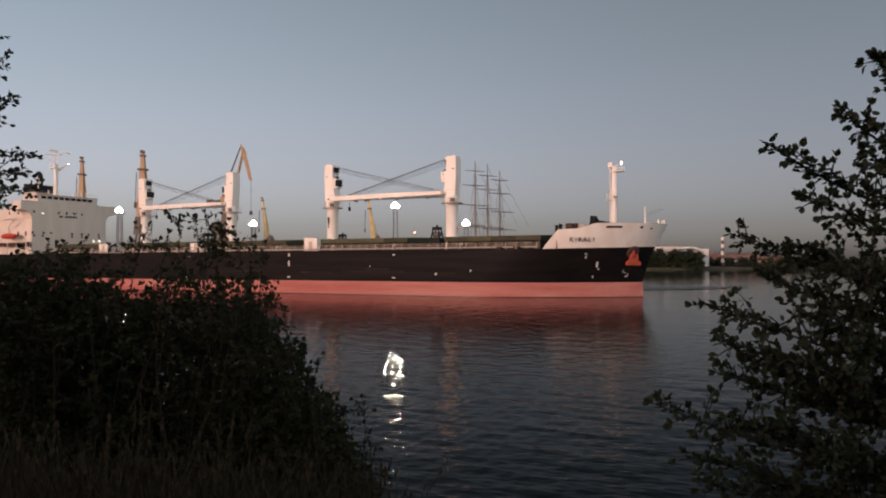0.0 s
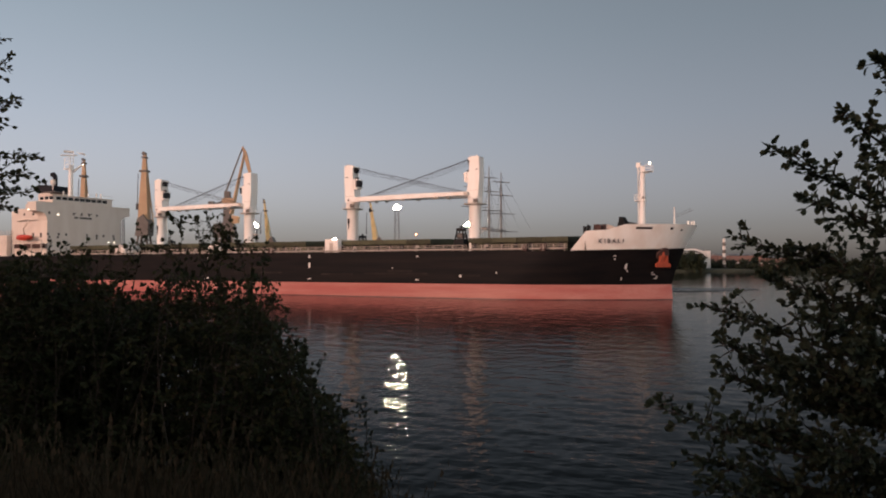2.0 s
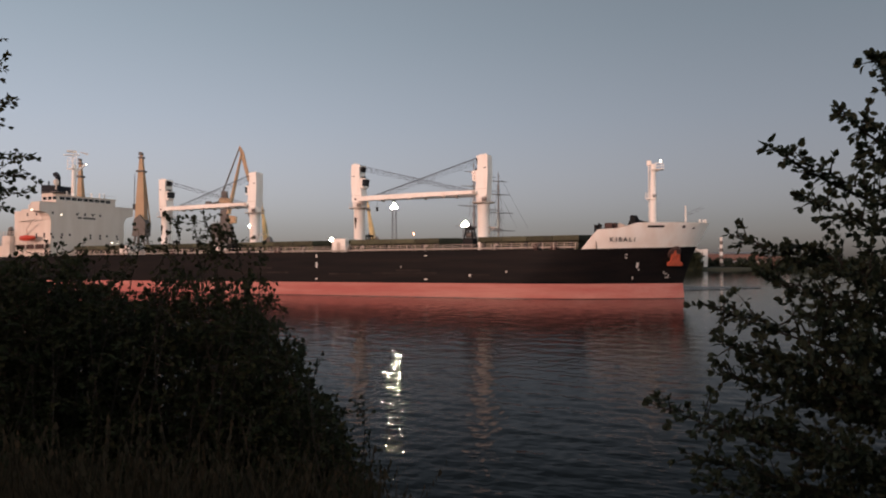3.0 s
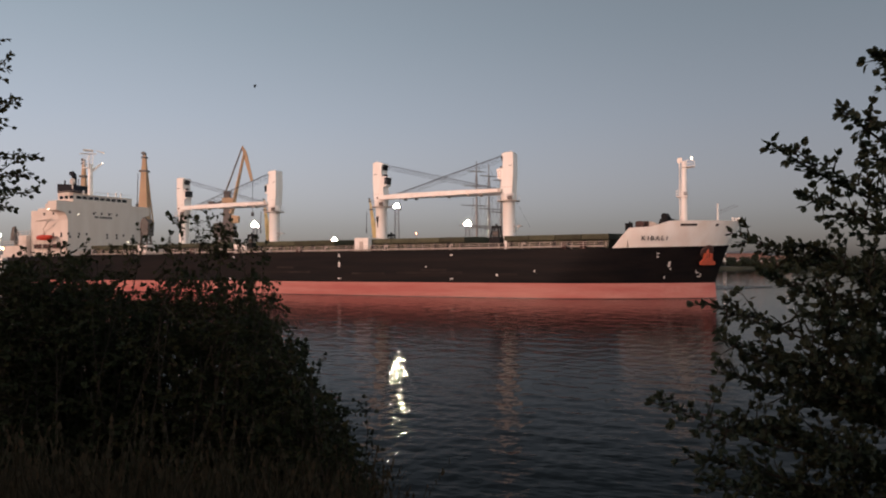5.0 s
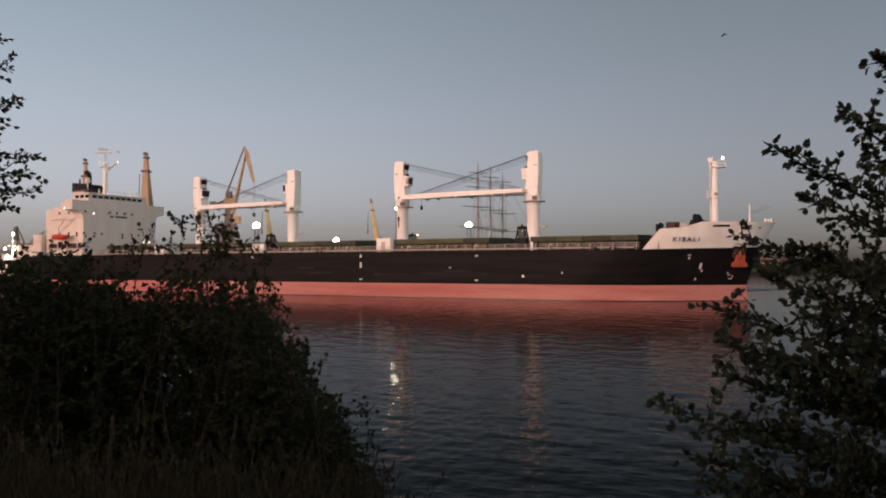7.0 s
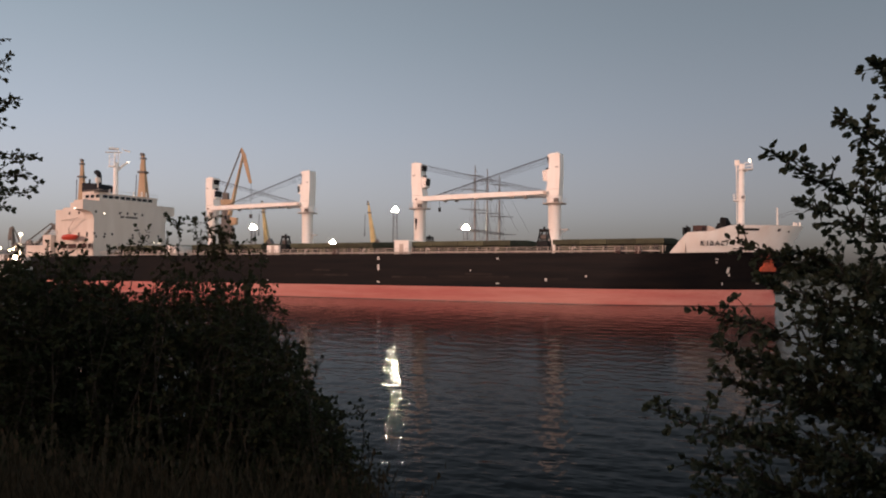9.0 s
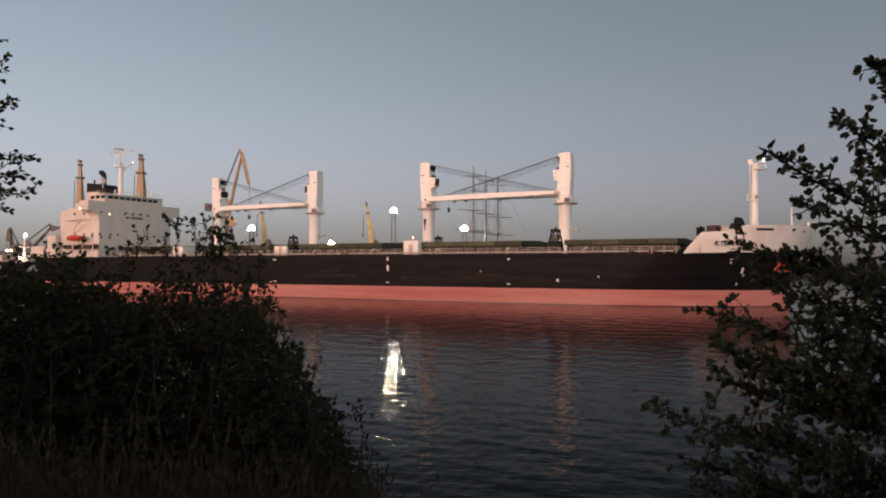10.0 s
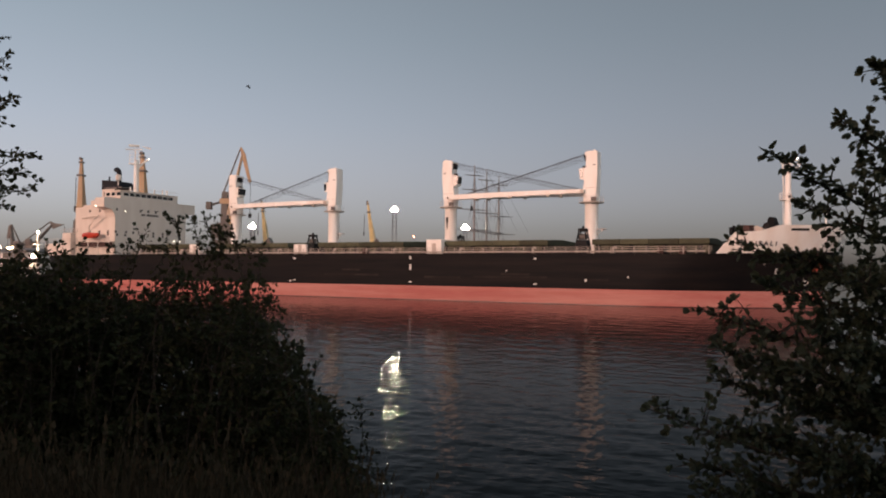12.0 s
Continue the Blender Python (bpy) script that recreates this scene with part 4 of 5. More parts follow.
# ---- the harbour behind ----
def floodlight(x, y, z, label="tall steel mast with lit floodlights"):
    ob = thing("floodlight_mast", label, "floodlight", "harbour floodlights", pose(x, y, 3.0))
    h = z - 3.0
    s = Shape()
    for dx, dy in ((-1, -1), (1, -1), (1, 1), (-1, 1)):
        s.tube([(dx * 1.1, dy * 1.1, 0), (dx * 0.7, dy * 0.7, h - 1.5)], 0.2, 5)
    k = 0.0
    while k < h - 3:
        a, b = 1.1 - 0.4 * k / h, 1.1 - 0.4 * (k + 2) / h
        for p, q in (((-a, -a), (b, -b)), ((a, -a), (b, b)), ((a, a), (-b, b)), ((-a, a), (-b, -b))):
            s.tube([(*p, k), (*q, k + 2)], 0.07, 4)
        k += 2
    part("lattice_mast", s, M_STEEL, ob)
    part("lamp_platform", Shape().box(-1.6, 1.6, -1.2, 1.2, h - 1.5, h - 1.25), M_STEEL, ob)
    c = h + 0.1
    for dx, dz in ((-0.75, -0.3), (0.0, 0.5), (0.75, -0.3)):
        hd = part("lamp_head", Shape().tube([(dx, 0.7, c + dz + 0.15), (dx, 0.0, c + dz), (dx, -0.55, c + dz - 0.1)], [0.25, 0.5, 0.62], 16), M_STEEL, ob)
        part("lamp_glass", Shape().tube([(dx, -0.56, c + dz - 0.1), (dx, -0.62, c + dz - 0.11)], 0.52, 16), M_FLOOD, hd, "lit warm white floodlight")
    part("lamp_bar", Shape().box(-1.2, 1.2, 0.05, 0.2, h - 0.75, h - 0.6).box(-0.08, 0.08, 0.05, 0.2, h - 0.75, h + 0.9), M_STEEL, ob)
    part("bracket", Shape().box(-0.15, 0.15, -0.1, 0.3, h - 1.3, h - 0.6), M_STEEL, ob)
    return ob


def portal_crane(x, y, top, jib, mat, label, lean):
    """A level-luffing quay crane. jib: how far its head stands out along x; lean: how far the fly jib drops."""
    ob = thing("portal_crane", label, "harbour crane", "portal cranes", pose(x, y, 3.0))
    t = top - 3.0
    s = Shape()
    for dx in (-4.5, 4.5):
        for dy in (-4.5, 4.5):
            s.tube([(dx, dy, 0), (dx * 0.5, dy * 0.5, t * 0.24)], [0.55, 0.5], 6)
    s.box(-3.2, 3.2, -3.2, 3.2, t * 0.23, t * 0.26)
    part("portal", s, M_CRANE_DARK, ob)
    part("machine_house", Shape().prism([(-5.0, t * 0.27), (3.2, t * 0.27), (3.2, t * 0.36), (1.5, t * 0.40), (-5.0, t * 0.38)], "y", -2.4, 2.4), M_CRANE_DARK, ob)
    part("column", Shape().loft([[(dx * w, dy * w, z) for dx, dy in ((-1, -1), (1, -1), (1, 1), (-1, 1))] for w, z in ((1.6, t * 0.26), (1.3, t * 0.5), (1.1, t * 0.64))]), M_CRANE_DARK, ob)
    part("cab", Shape().prism([(2.0, t * 0.38), (4.6, t * 0.39), (4.8, t * 0.44), (2.0, t * 0.45)], "y", -1.3, 1.3), mat, ob)
    part("winch_box", Shape().box(-1.8, 2.4, -1.6, 1.6, t * 0.545, t * 0.585), mat, ob)
    sgn = 1 if jib > 0 else -1
    foot, head = Vector((1.6 * sgn, 0, t * 0.46)), Vector((jib * 0.72, 0, t * 0.94))
    for dy in (-1.0, 1.0):
        part("main_jib", Shape().tube([foot + Vector((0, dy, 0)), head + Vector((0, dy * 0.4, 0))], [0.7, 0.4], 6), mat, ob)
    part("jib_lacing", Shape().tube([foot.lerp(head, 0.2) + Vector((0, -0.9, 0)), foot.lerp(head, 0.45) + Vector((0, 0.7, 0)), foot.lerp(head, 0.7) + Vector((0, -0.6, 0))], 0.15, 4), mat, ob)
    peak, tip = Vector((jib * 0.66, 0, t)), Vector((jib * 1.08, 0, t * (1 - lean)))
    fly = Shape().prism([(peak.x, peak.z), (head.x + 1.0 * sgn, head.z + 0.6), (tip.x + 0.3 * sgn, tip.z), (tip.x - 0.7 * sgn, tip.z - 0.2), (head.x + 0.2 * sgn, head.z - 2.5), (peak.x - 0.4 * sgn, peak.z - 0.6)], "y", -0.45, 0.45)
    part("fly_jib", fly, mat, ob)
    part("tie_bar", Shape().tube([(-1.0 * sgn, 0, t * 0.62), (peak.x, 0, peak.z)], [0.38, 0.3], 6), M_CRANE_DARK, ob)
    part("counterweight_arm", Shape().tube([(1.0 * sgn, 0, t * 0.58), (-6.2 * sgn, 0, t * 0.53)], [0.35, 0.5], 6).box(*sorted((-7.5 * sgn, -5.4 * sgn)), -1.2, 1.2, t * 0.50, t * 0.56), M_CRANE_DARK, ob)
    part("hoist_rope", Shape().tube([tip, tip - Vector((0, 0, t * 0.26))], 0.1, 4).box(tip.x - 0.5, tip.x + 0.5, -0.5, 0.5, tip.z - t * 0.28, tip.z - t * 0.25), M_WIRE, ob)
    return ob


def raised_crane(x, y, top, mat, label, w=1.0, lean=0.0):
    """A crane whose jib stands nearly upright, seen end on."""
    ob = thing("portal_crane", label, "harbour crane", "portal cranes", pose(x, y, 3.0))
    t = top - 3.0
    s = Shape()
    for dx in (-4 * w, 4 * w):
        for dy in (-4 * w, 4 * w):
            s.tube([(dx, dy, 0), (dx * 0.5, dy * 0.5, t * 0.3)], 0.5, 6)
    part("portal", s, M_CRANE_DARK, ob)
    part("machine_house", Shape().prism([(-3.0 * w, t * 0.30), (3.0 * w, t * 0.30), (3.4 * w, t * 0.41), (0.6 * w, t * 0.48), (-2.2 * w, t * 0.44)], "y", -3, 3), M_CRANE_DARK, ob)
    L = lean * t
    part("jib", Shape().loft([[(L * k + dx * q * w, dy * q * w, t * k) for dx, dy in ((-1, -1), (1, -1), (1, 1), (-1, 1))] for q, k in ((2.3, 0.42), (1.9, 0.6), (1.25, 0.82), (0.85, 0.93), (0.55, 0.985))]), mat, ob)
    part("jib_tie", Shape().tube([(3.6 * w + L * 0.4, 1.5, t * 0.40), (L + 0.5 * w, 0.5, t * 0.93)], 0.4 * w, 6), mat, ob)
    part("jib_gallery", Shape().box(L * 0.84 - 1.9 * w, L * 0.84 + 1.9 * w, -1.7, 1.7, t * 0.835, t * 0.85), M_CRANE_DARK, ob)
    part("jib_gallery", Shape().box(L - 1.2 * w, L + 1.2 * w, -1, 1, t * 0.95, t * 0.965), M_CRANE_DARK, ob)
    part("head_sheave", Shape().tube([(L - 0.3 * w, -0.9, t * 0.99), (L - 0.3 * w, 0.9, t * 0.99)], 0.9 * w, 10), M_CRANE_DARK, ob)
    part("hoist_rope", Shape().tube([(L - 2.6 * w, -1, t * 0.82), (L - 3.0 * w, -1, t * 0.56)], 0.16, 4).box(L - 3.5 * w, L - 2.5 * w, -1.4, -0.6, t * 0.52, t * 0.57), M_WIRE, ob)
    return ob


def sailing_ship():
    """A moored square-rigged training ship: hull, three masts, yards, bowsprit, rigging."""
    ob = thing("sailing_ship", "moored three-masted sailing ship with bare yards", "sailing ship", at=pose(22, 284, 0))
    ring = lambda x, w, z0, z1: [(x, -w, z1), (x, -w * 0.85, (z0 + z1) / 2), (x, 0, z0), (x, w * 0.85, (z0 + z1) / 2), (x, w, z1)]
    part("hull", Shape().loft([ring(-24, 2.0, 1.2, 5.6), ring(-20, 4.0, -1, 4.8), ring(-5, 5.0, -1, 4.2), ring(10, 4.8, -1, 4.4), ring(22, 2.8, -1, 5.4), ring(29, 0.3, 1.5, 6.4)]), M_WHITE, ob)
    # the ship lies end-on to the river at an angle, so its masts stand close together
    for i, (x, top) in enumerate(((-9.6, 45.3), (-4.4, 44.9), (0.9, 43.2))):
        y = i * 7.0
        m = part("mast", Shape().tube([(x, y, 3.5), (x, y, 20), (x, y, 34), (x, y, top)], [0.55, 0.48, 0.34, 0.15], 10), M_SPAR, ob)
        for z, w in ((13.2 - i * 0.4, 11.0), (20.2 - 0.5 * i, 9.4), (28.0 - 0.8 * i, 8.2), (35.6 - i * 0.9, 6.6), (41.2 - i, 5.0)):
            if z < top - 1:
                part("yard", Shape().tube([(x - w * 0.75, y - w * 0.5, z + 0.1), (x, y - 0.5, z), (x + w * 0.75, y + w * 0.4, z + 0.1)], [0.12, 0.26, 0.12], 6), M_SPAR, m)
        rig = Shape()
        for dx in (-4.2, -3.2, 3.2, 4.2):
            rig.tube([(x + dx, y, 4.5), (x + dx * 0.12, y, 26)], 0.05, 3).tube([(x + dx * 0.5, y, 24), (x, y, top - 3)], 0.045, 3)
        rig.tube([(x, y, top - 1), (x + 12, y, 20)], 0.045, 3)
        part("rigging", rig, M_WIRE, m)
        part("fighting_top", Shape().tube([(x, y, 19.6), (x, y, 19.9)], 1.4, 10), M_SPAR, m)
    return ob


floodlight(-19.4, 300, 29.3)
floodlight(-77.1, 300, 22.0)
floodlight(9.4, 300, 22.1)
floodlight(-131.7, 300, 27.6)
floodlight(-44.7, 300, 15.6, "low steel mast with lit floodlights")
portal_crane(-88.5, 300, 54.3, 9.5, M_CRANE, "ochre level-luffing quay crane with folded jib", 0.28)
raised_crane(-122.4, 300, 51.8, M_CRANE, "ochre quay crane with its jib raised upright", 0.85, 0.0)
raised_crane(-150.2, 306, 50.3, M_CRANE, "ochre quay crane with a slim upright jib", 0.62, 0.0)
raised_crane(-26.6, 300, 32.6, M_YELLOW, "yellow quay crane with its jib raised", 0.42, -0.13)
raised_crane(-71.5, 305, 33.1, M_YELLOW, "pale yellow quay crane with its jib raised", 0.38, -0.11)
portal_crane(-190, 330, 23.5, -4.0, M_CRANE_DARK, "small grey quay crane with folded jib", 0.3)
portal_crane(-213, 380, 28.0, 17.0, M_CRANE_DARK, "grey quay crane with lowered jib", 0.06)
sailing_ship()


def small_lamp(x, y, z, mat, label):
    ob = thing("lamp_post", label, "street lamp", "harbour lamps", pose(x, y, 3.0))
    part("pole", Shape().tube([(0, 0, 0), (0, 0, z - 3.2), (0, -0.8, z - 3.0)], [0.14, 0.09, 0.07], 6), M_STEEL, ob)
    part("lamp_glass", Shape().tube([(0, -0.8, z - 3.3), (0, -0.8, z - 2.8)], 0.2, 8), mat, ob)


for x, y, z, mt in ((-13.0, 340, 19.8, M_RED), (-15.0, 345, 16.8, M_RED), (-32.0, 380, 17.0, M_LAMP), (-179.5, 300, 12.8, M_WARM), (-177, 302, 12.4, M_WARM), (-173, 298, 12.4, M_LAMP), (-186, 320, 13.2, M_WARM)):
    small_lamp(x, y, z, mt, "harbour lamp on a thin steel post, lit")


def quay_sheds():
    for x0, x1, y, h, mt in ((-240, -184, 330, 8, M_SHED), (-182, -150, 345, 6.5, M_BRICK), (-66, -52, 330, 7.0, M_BRICK), (-110, -96, 318, 7.5, M_SHED)):
        ob = thing("warehouse", "low harbour shed with a shallow pitched roof", "warehouse", "harbour sheds", pose(0, 0, 3.0))
        part("wall", Shape().box(x0, x1, y, y + 22, 0, h), mt, ob)
        part("roof", Shape().prism([(y - 0.6, h), (y + 11, h + 2.2), (y + 22.6, h)], "x", x0 - 0.5, x1 + 0.5), M_ROOF, ob)
        k = x0 + 3
        while k < x1 - 4:
            part("gate", Shape().box(k, k + 3.4, y - 0.1, y + 0.02, 0, 4.2), M_CRANE_DARK, ob)
            k += 7


def far_works():
    # long pale terminal hall with a raised gantry roof
    ob = thing("terminal_hall", "long pale industrial hall behind the shore trees", "industrial hall", at=pose(0, 0, 2.8))
    part("wall", Shape().box(120, 205, 640, 680, 0, 14.6), M_SHED, ob)
    part("fascia", Shape().box(118, 206, 638.5, 640, 14.6, 17.0), M_SHED, ob, "white fascia band")
    part("roof", Shape().box(118, 206, 638, 682, 17.1, 18.2), M_ROOF, ob)
    part("portal_frame", Shape().prism([(200, 16.6), (216, 16.8), (224, 14.2), (224, 12.8), (215.5, 15.4), (200, 15.2)], "y", 634, 637), M_SHED, ob)
    for z in (5.0, 8.5, 12.0):
        part("gable_beam", Shape().box(206, 224, 634, 636, z, z + 1.1), M_SHED, ob)
    # grey panel puts the shade inside the open gable into colour
    part("gable_dark_fill", Shape().box(206, 224, 637, 639, 0, 14.0), M_ROOF, ob)
    part("tower", Shape().box(224.5, 228.5, 634, 640, 0, 15.0), M_SHED, ob)
    for i in range(10):
        part("window", Shape().box(124 + i * 7.4, 129 + i * 7.4, 639.9, 639.96, 7.2, 9.6), M_ROOF, ob)
    ch = thing("chimney", "red and white banded works chimney", "chimney", at=pose(252, 665, 2.8))
    for i in range(8):
        part("band", Shape().tube([(0, 0, i * 3.3), (0, 0, i * 3.3 + 3.3)], [1.75 - i * 0.06, 1.70 - i * 0.06], 16), M_SHED if i % 2 else M_CRANE_DARK, ch)
    for x0, x1, h in ((256, 300, 11.5), (300, 322, 9.0), (236, 250, 8.0)):
        b = thing("works_building", "low red-brick works building on the far shore", "building", "far works", pose(0, 0, 2.8))
        part("wall", Shape().box(x0, x1, 690, 715, 0, h), M_BRICK, b)
        part("roof", Shape().prism([(689, h), (702, h + 2.0), (716, h)], "x", x0 - 0.5, x1 + 0.5), M_ROOF, b)
        part("gable_band", Shape().box(x0, x1, 689.8, 690, h * 0.3, h * 0.45), M_SHED, b)
    t = thing("tank", "small white storage tank on the far shore", "tank", at=pose(322, 690, 2.8))
    part("shell", Shape().tube([(0, 0, 0), (0, 0, 11), (0, 0, 12.5)], [4, 4, 1.5], 20), M_SHED, t)


quay_sheds()
far_works()


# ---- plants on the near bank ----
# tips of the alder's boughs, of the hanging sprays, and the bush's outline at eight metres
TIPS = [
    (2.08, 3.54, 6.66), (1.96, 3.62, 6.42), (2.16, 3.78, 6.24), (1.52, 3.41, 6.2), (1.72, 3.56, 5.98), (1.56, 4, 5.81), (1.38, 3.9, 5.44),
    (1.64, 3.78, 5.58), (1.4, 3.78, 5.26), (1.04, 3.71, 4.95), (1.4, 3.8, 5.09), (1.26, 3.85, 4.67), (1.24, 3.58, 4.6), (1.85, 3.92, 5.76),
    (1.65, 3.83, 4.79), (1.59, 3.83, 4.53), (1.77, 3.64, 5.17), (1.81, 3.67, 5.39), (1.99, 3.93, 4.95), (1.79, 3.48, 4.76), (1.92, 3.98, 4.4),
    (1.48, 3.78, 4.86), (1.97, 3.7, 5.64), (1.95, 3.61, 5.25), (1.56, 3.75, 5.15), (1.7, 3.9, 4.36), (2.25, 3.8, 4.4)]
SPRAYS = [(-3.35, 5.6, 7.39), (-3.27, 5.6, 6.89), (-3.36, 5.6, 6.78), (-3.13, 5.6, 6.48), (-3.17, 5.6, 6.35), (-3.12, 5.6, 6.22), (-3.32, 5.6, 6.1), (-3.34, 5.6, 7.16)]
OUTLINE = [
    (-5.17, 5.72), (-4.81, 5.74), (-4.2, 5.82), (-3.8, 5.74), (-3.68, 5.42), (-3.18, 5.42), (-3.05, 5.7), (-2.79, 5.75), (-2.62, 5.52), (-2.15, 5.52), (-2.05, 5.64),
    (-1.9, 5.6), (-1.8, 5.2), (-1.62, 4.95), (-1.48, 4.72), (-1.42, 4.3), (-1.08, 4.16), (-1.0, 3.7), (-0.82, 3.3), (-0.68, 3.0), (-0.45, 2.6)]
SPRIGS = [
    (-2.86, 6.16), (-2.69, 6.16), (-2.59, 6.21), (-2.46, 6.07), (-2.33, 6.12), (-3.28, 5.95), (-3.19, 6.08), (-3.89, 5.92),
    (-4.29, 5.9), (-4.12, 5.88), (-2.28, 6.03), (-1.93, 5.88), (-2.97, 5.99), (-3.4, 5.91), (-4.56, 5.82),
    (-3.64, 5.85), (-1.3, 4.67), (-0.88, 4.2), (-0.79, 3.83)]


def leaf(s, p, d, up, k):
    """One leaf: a short oval folded along its rib."""
    side = d.cross(up).normalized()
    nrm = side.cross(d)
    if isinstance(s, Crown) and len(s.single) < s.many and p.z > s.above:
        turn = Matrix((side, d, nrm)).transposed().to_4x4()
        s.single.append(Matrix.Translation(p) @ turn @ Matrix.Scale(k, 4))
        return
    s.add([p, p + d * k * 0.35 + side * k * 0.28 + nrm * k * 0.10, p + d * k * 0.75 + side * k * 0.25 + nrm * k * 0.06, p + d * k,
           p + d * k * 0.75 - side * k * 0.25 + nrm * k * 0.06, p + d * k * 0.35 - side * k * 0.28 + nrm * k * 0.10, p + d * k * 0.5 - nrm * k * 0.03],
          [(0, 1, 6), (1, 2, 6), (2, 3, 6), (3, 4, 6), (4, 5, 6), (5, 0, 6)])


class Crown(Shape):
    """Leaves of a crown: the first few hundred stay single leaves, the rest are joined."""

    single, many, above = (), 300, 5.2


def rand_dir(r2, flat=1.0):
    return Vector((r2.gauss(0, 1), r2.gauss(0, 1), r2.gauss(0, flat))).normalized()


def twig(wood, leaves, a, b, r2, size, rad, step=0.055, spray=3):
    """A bent twig from a to b with leaves along it, thickest at the tip."""
    a, b = Vector(a), Vector(b)
    n = 6
    bend = rand_dir(r2) * (b - a).length * 0.06
    pts = [a.lerp(b, i / n) + bend * math.sin(math.pi * i / n) for i in range(n + 1)]
    wood.tube(pts, [rad * (1 - 0.75 * i / n) for i in range(n + 1)], 5)
    length = (b - a).length
    d0 = (b - a).normalized()
    k = 0.0
    while k < 1.0:
        p = pts[int(k * n)].lerp(pts[min(n, int(k * n) + 1)], k * n - int(k * n))
        for _ in range(spray):
            d = (d0 * 0.7 + rand_dir(r2) * 0.9).normalized()
            leaf(leaves, p + rand_dir(r2) * size * 0.3, d, rand_dir(r2, 2.0), size * r2.uniform(0.6, 1.15))
        k += step / max(length, 0.05)
    for _ in range(4):
        leaf(leaves, b, (d0 + rand_dir(r2) * 0.6).normalized(), rand_dir(r2, 2.0), size)


def bough(wood, leaves, tip, root, r2, size, rad, subs, reach):
    """A limb with side twigs; they shorten towards its tip."""
    tip, root = Vector(tip), Vector(root)
    twig(wood, leaves, root, tip, r2, size, rad)
    d0 = (tip - root).normalized()
    for i in range(subs):
        k = 0.08 + 0.88 * (i + r2.random()) / subs
        p = root.lerp(tip, k)
        d = (d0 * 0.75 + rand_dir(r2, 0.8) * 0.8).normalized()
        twig(wood, leaves, p, p + d * reach * (1.15 - 0.8 * k) * r2.uniform(0.6, 1.2), r2, size, rad * 0.5)


def alder():
    """The young tree whose boughs hang out over the bank: tips and roots of its boughs in metres."""
    r2 = random.Random(11)
    ob = thing("alder_tree", "young alder with dark rounded leaves over the bank", "tree", at=pose(0, 0, 0))
    trunk = Shape().tube([(2.75, 3.95, ground_height(2.75, 3.95) - 0.2), (2.62, 3.9, 4.6), (2.55, 3.88, 5.4), (2.62, 3.9, 6.3), (2.7, 3.95, 7.4)], [0.10, 0.085, 0.07, 0.05, 0.02], 10)
    part("trunk", trunk, M_BARK, ob, smooth=True)
    leaves = Crown()
    leaves.single = []
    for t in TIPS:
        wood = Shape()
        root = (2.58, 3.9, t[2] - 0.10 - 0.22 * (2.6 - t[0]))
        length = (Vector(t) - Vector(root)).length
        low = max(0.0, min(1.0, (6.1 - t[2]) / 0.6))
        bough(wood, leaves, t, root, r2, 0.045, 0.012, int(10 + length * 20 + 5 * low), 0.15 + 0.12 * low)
        part("bough", wood, M_BARK, ob)
    crown = part("crown", leaves, M_LEAF, ob, "dense dark green leaves", kind="stuff")
    one = Shape()
    leaf(one, Vector((0, 0, 0)), Vector((0, 1, 0)), Vector((0, 0, 1)), 1.0)
    me = one.mesh("leaf", M_LEAF)
    for m in leaves.single:
        part("leaf", me, None, crown, at=m)


def birch_sprays():
    r2 = random.Random(13)
    ob = thing("overhanging_tree", "hanging leafy tree boughs at the path's edge", "tree", at=pose(0, 0, 0))
    part("trunk", Shape().tube([(-4.6, 5.9, ground_height(-4.6, 5.9) - 0.2), (-4.4, 5.9, 5.0), (-4.2, 5.85, 6.6), (-4.1, 5.85, 8.2)], [0.09, 0.08, 0.06, 0.02], 10), M_BARK, ob)
    leaves = Shape()
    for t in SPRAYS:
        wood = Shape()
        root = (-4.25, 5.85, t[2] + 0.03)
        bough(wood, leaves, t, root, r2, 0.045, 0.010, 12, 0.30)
        part("bough", wood, M_BARK, ob)
    part("crown", leaves, M_BUSH, ob, kind="stuff")


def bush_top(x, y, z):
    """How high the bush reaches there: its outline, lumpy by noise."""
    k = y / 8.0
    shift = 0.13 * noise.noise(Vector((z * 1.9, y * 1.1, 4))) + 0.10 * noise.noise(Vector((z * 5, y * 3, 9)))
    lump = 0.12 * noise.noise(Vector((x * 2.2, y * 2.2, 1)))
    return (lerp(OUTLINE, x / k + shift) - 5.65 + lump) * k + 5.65


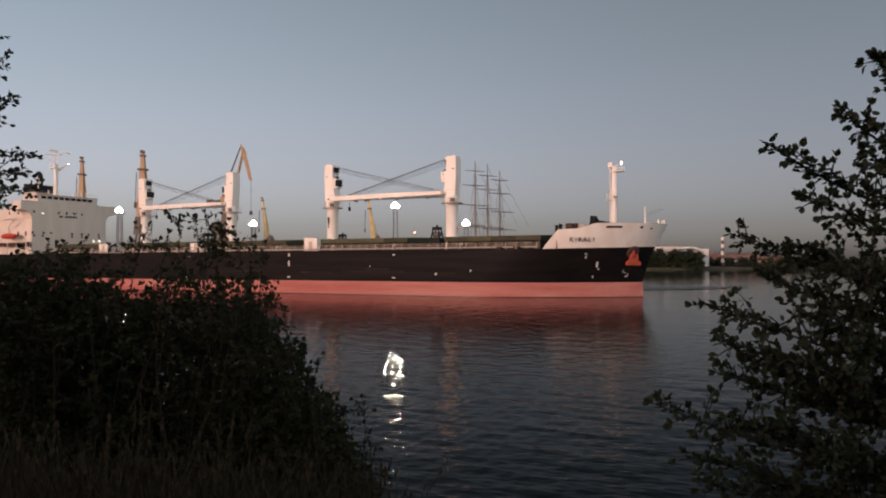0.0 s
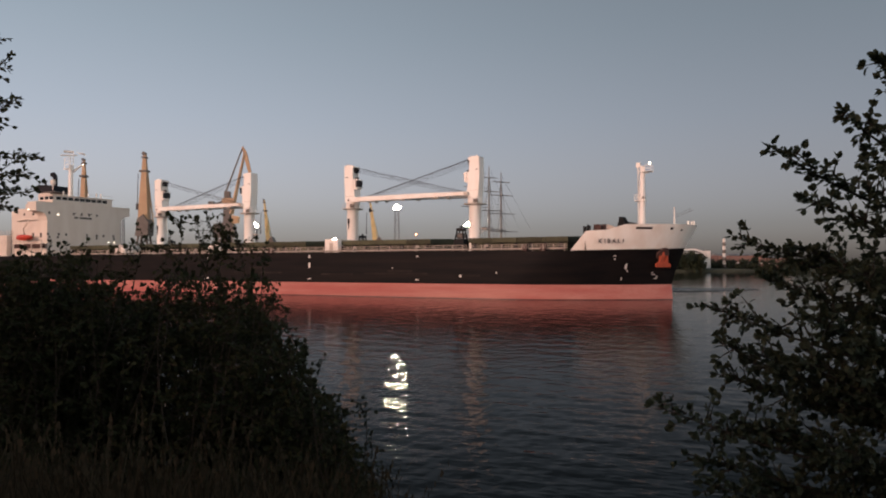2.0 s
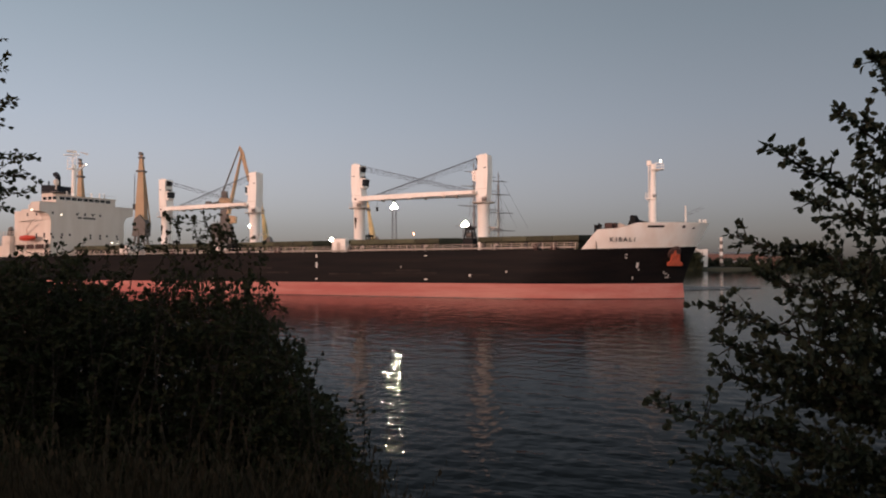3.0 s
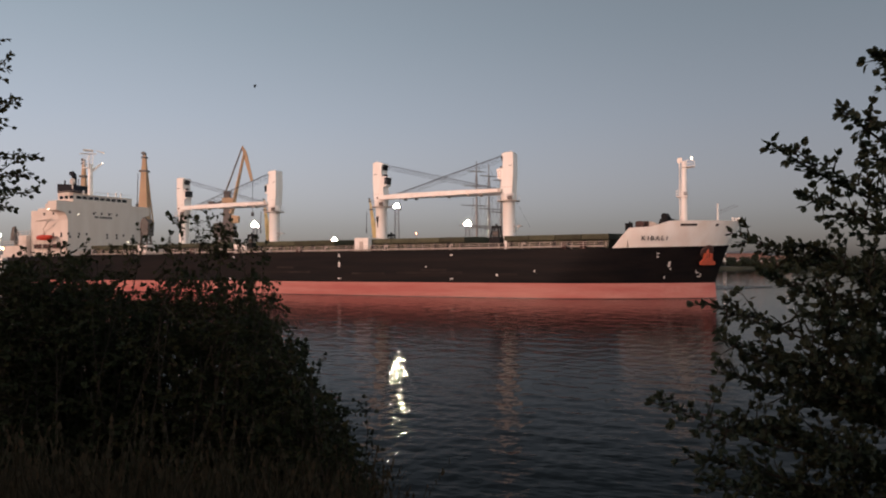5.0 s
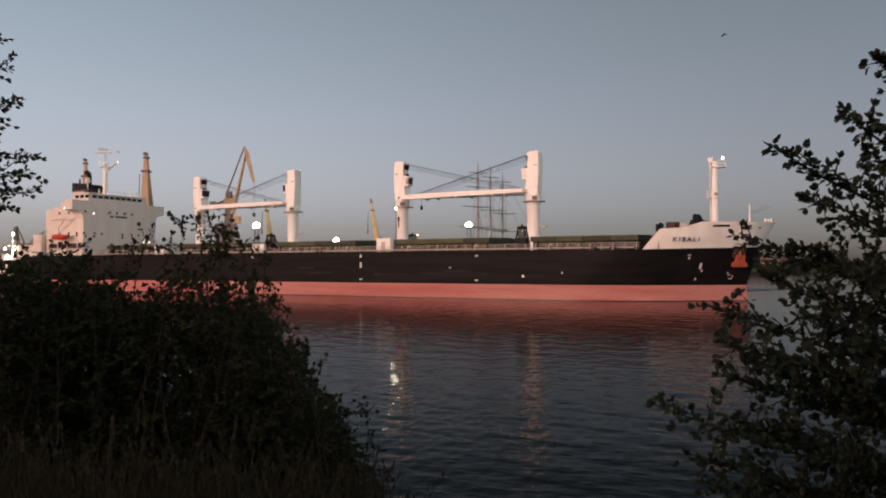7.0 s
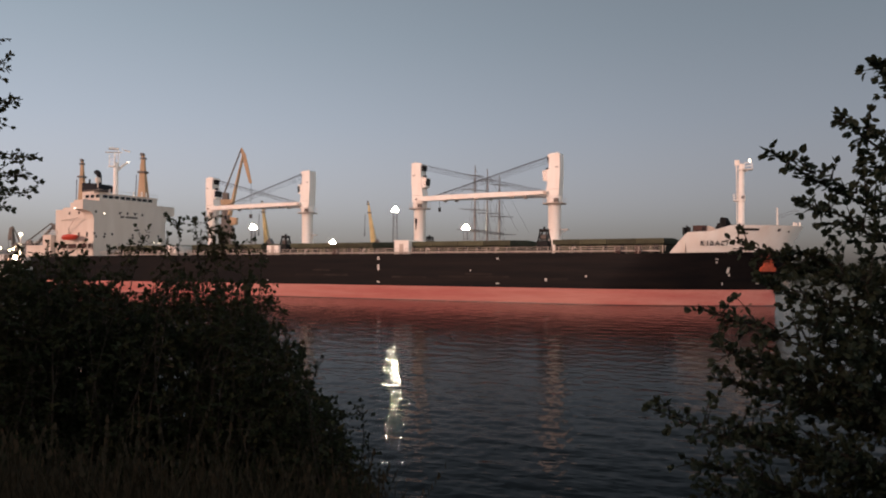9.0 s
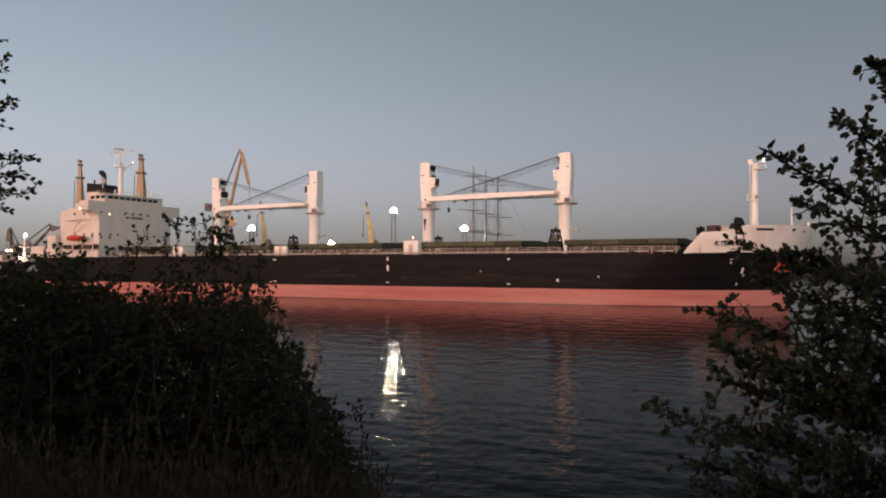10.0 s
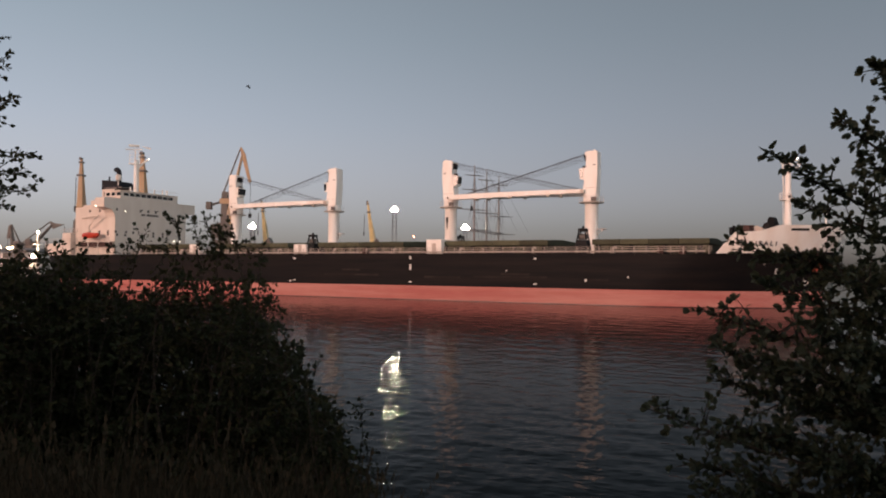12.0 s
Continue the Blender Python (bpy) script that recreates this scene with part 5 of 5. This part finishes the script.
def bush():
    """The broad bush on the slope: many stems from the ground, leafy all through, thinner at the top."""
    r2 = random.Random(17)
    ob = thing("riverside_bush", "broad dark leafy bush on the river slope", "bush", at=pose(0, 0, 0))
    leaves = Shape()
    stems = 0
    for i in range(460):
        y = r2.uniform(6.6, 9.2)
        k = y / 8.0
        x = r2.uniform(-6.3, -0.55) * k
        top = bush_top(x, y, 4.2)
        base = ground_height(x, y)
        if top < base + 0.25:
            continue
        top = top - abs(r2.gauss(0, 0.28)) * k - 0.02
        foot = Vector((x + r2.uniform(-0.7, 0.4), y + r2.uniform(-0.3, 0.3), base - 0.05))
        tip = Vector((x, y, max(top, base + 0.3)))
        wood = Shape()
        mid = foot.lerp(tip, 0.5) + Vector((r2.gauss(0, 0.12), r2.gauss(0, 0.12), 0))
        twig(wood, leaves, foot, mid, r2, 0.075, 0.014, step=0.12, spray=3)
        twig(wood, leaves, mid, tip, r2, 0.05, 0.008, step=0.2, spray=1)
        for _ in range(15):
            p = foot.lerp(tip, r2.uniform(0.08, 1.0))
            q = p + rand_dir(r2, 0.45) * r2.uniform(0.15, 0.6)
            lim = bush_top(q.x, q.y, q.z)
            if q.z < lim + (0.02 if r2.random() < 0.75 else r2.uniform(0.05, 0.3)):
                twig(wood, leaves, p, q, r2, 0.058, 0.005, step=0.06, spray=3)
        part("stem", wood, M_BARK, ob)
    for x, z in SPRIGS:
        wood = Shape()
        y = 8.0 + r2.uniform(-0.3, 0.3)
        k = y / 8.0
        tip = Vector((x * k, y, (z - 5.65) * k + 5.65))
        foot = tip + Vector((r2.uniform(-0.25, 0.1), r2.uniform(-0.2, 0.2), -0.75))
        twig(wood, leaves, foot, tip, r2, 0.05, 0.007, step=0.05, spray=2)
        for _ in range(9 if -2.95 < x < -2.2 else 5):
            p = foot.lerp(tip, r2.uniform(0.35, 0.95))
            twig(wood, leaves, p, p + rand_dir(r2, 0.5) * r2.uniform(0.1, 0.26), r2, 0.05, 0.004, step=0.05, spray=2)
        part("stem", wood, M_BARK, ob)
    part("foliage", leaves, M_BUSH, ob, "dense small dark leaves", kind="stuff")


def grass():
    r2 = random.Random(19)
    s = Shape()
    for i in range(4200):
        y = r2.uniform(3.0, 6.6)
        x = r2.uniform(-0.72, -0.085) * y * (1.0 if r2.random() < 0.8 else 0.6)
        z = ground_height(x, y) - 0.03
        cap = 5.65 + (-0.20 - 0.13 * max(0.0, 1 + x / y / 0.6) + 0.05 * r2.gauss(0, 1)) * y - z
        h = min(r2.uniform(0.5, 1.15), cap)
        if h < 0.15:
            continue
        lean = Vector((r2.gauss(0, 0.16), r2.gauss(0, 0.16), 0)) * h
        w = r2.uniform(0.003, 0.007)
        a = r2.uniform(0, math.pi)
        u = Vector((math.cos(a), math.sin(a), 0)) * w
        p0, p1, p2 = Vector((x, y, z)), Vector((x, y, z + h * 0.6)) + lean * 0.35, Vector((x, y, z + h)) + lean
        s.add([p0 - u, p0 + u, p1 + u * 0.8, p1 - u * 0.8, p2], [(0, 1, 2, 3), (3, 2, 4)])
        if i % 5 == 0:
            for j in range(7):
                q = p1.lerp(p2, 0.55 + 0.45 * j / 6)
                v = rand_dir(r2) * 0.012
                s.add([q - v, q + Vector((0, 0, 0.03)), q + v, q - Vector((0, 0, 0.012))], [(0, 1, 2, 3)])
    tagged(new("grass", s.mesh("grass", M_GRASS)), "tall dry grass with seed heads on the bank", "grass", kind="stuff")


alder()
birch_sprays()
bush()
grass()


def bat():
    """A small bat hunting over the bank."""
    ob = thing("bat", "small dark bat in flight", "bat")
    part("body", Shape().tube([(-0.05, 0, 0), (-0.02, 0, 0), (0.02, 0, 0.005), (0.05, 0, 0.01)], [0.006, 0.018, 0.02, 0.008], 8), M_DARK, ob)
    wings = []
    for sg in (-1, 1):
        w = Shape().loft([[(0.03, sg * 0.01, 0.004), (-0.03, sg * 0.01, 0.0), (-0.03, sg * 0.01, -0.003)], [(0.045, sg * 0.08, 0.006), (-0.035, sg * 0.07, 0.0), (-0.035, sg * 0.07, -0.003)], [(0.0, sg * 0.17, 0.004), (-0.02, sg * 0.15, 0.0), (-0.02, sg * 0.15, -0.002)]])
        wings.append((part("wing", w, M_DARK, ob), sg))
    return ob, wings


BAT, WINGS = bat()


def motions():
    # steady way with a slow swing to starboard
    rows = []
    a = radians(27.051)
    for i in range(13):
        d = 2.25055 * (i - 6) + 0.00013 * (i - 6) ** 2
        rows.append((float(i), pose(13.761 + d * math.cos(a), 132.975 - d * math.sin(a), 0, 0, 0, -27.051 - 0.096 * (i - 6))))
    walk(SHIP, rows)
    walk(TUG, [(t, m @ pose(-158.9, 4.9, 0)) for t, m in rows])
    walk(PATCH, [(0.0, pose(36, 170, 0.10)), (12.0, pose(48, 168, 0.10))])
    # the bat's way across the sky: seconds, x, height
    flight = [(0, -34, 18.5), (3.6, -20, 14), (4.8, -7.82, 12.66), (5, -6.44, 11.78), (5.2, -5.92, 12.01), (5.4, -5.61, 12.83), (5.6, -4.43, 12.41), (5.8, -2.64, 12.3), (6.0, -0.88, 13.1), (6.2, 1.21, 12.8), (6.5, 3.85, 11.45), (7, 9.5, 13.5), (7.6, 15, 18.5), (9.6, 4, 20), (11.6, -5.5, 16.5), (12, -6.65, 11.8)]
    walk(BAT, [(t, pose(x, 25, z, 0, 0, 20 if t < 8 else 160)) for t, x, z in flight if t < 8] + [(t, pose(x, 25, z, 0, 0, 100 if t < 10 else 170)) for t, x, z in flight if t > 8])
    for wing, sg in WINGS:
        walk(wing, [(i / 10, pose(0, 0, 0, sg * (38 if i % 2 else -25), 0, 0)) for i in range(121)])
    walk(WATER, [(0.0, pose(0, 0, 0)), (12.0, pose(-2.2, -1.4, 0))])


motions()
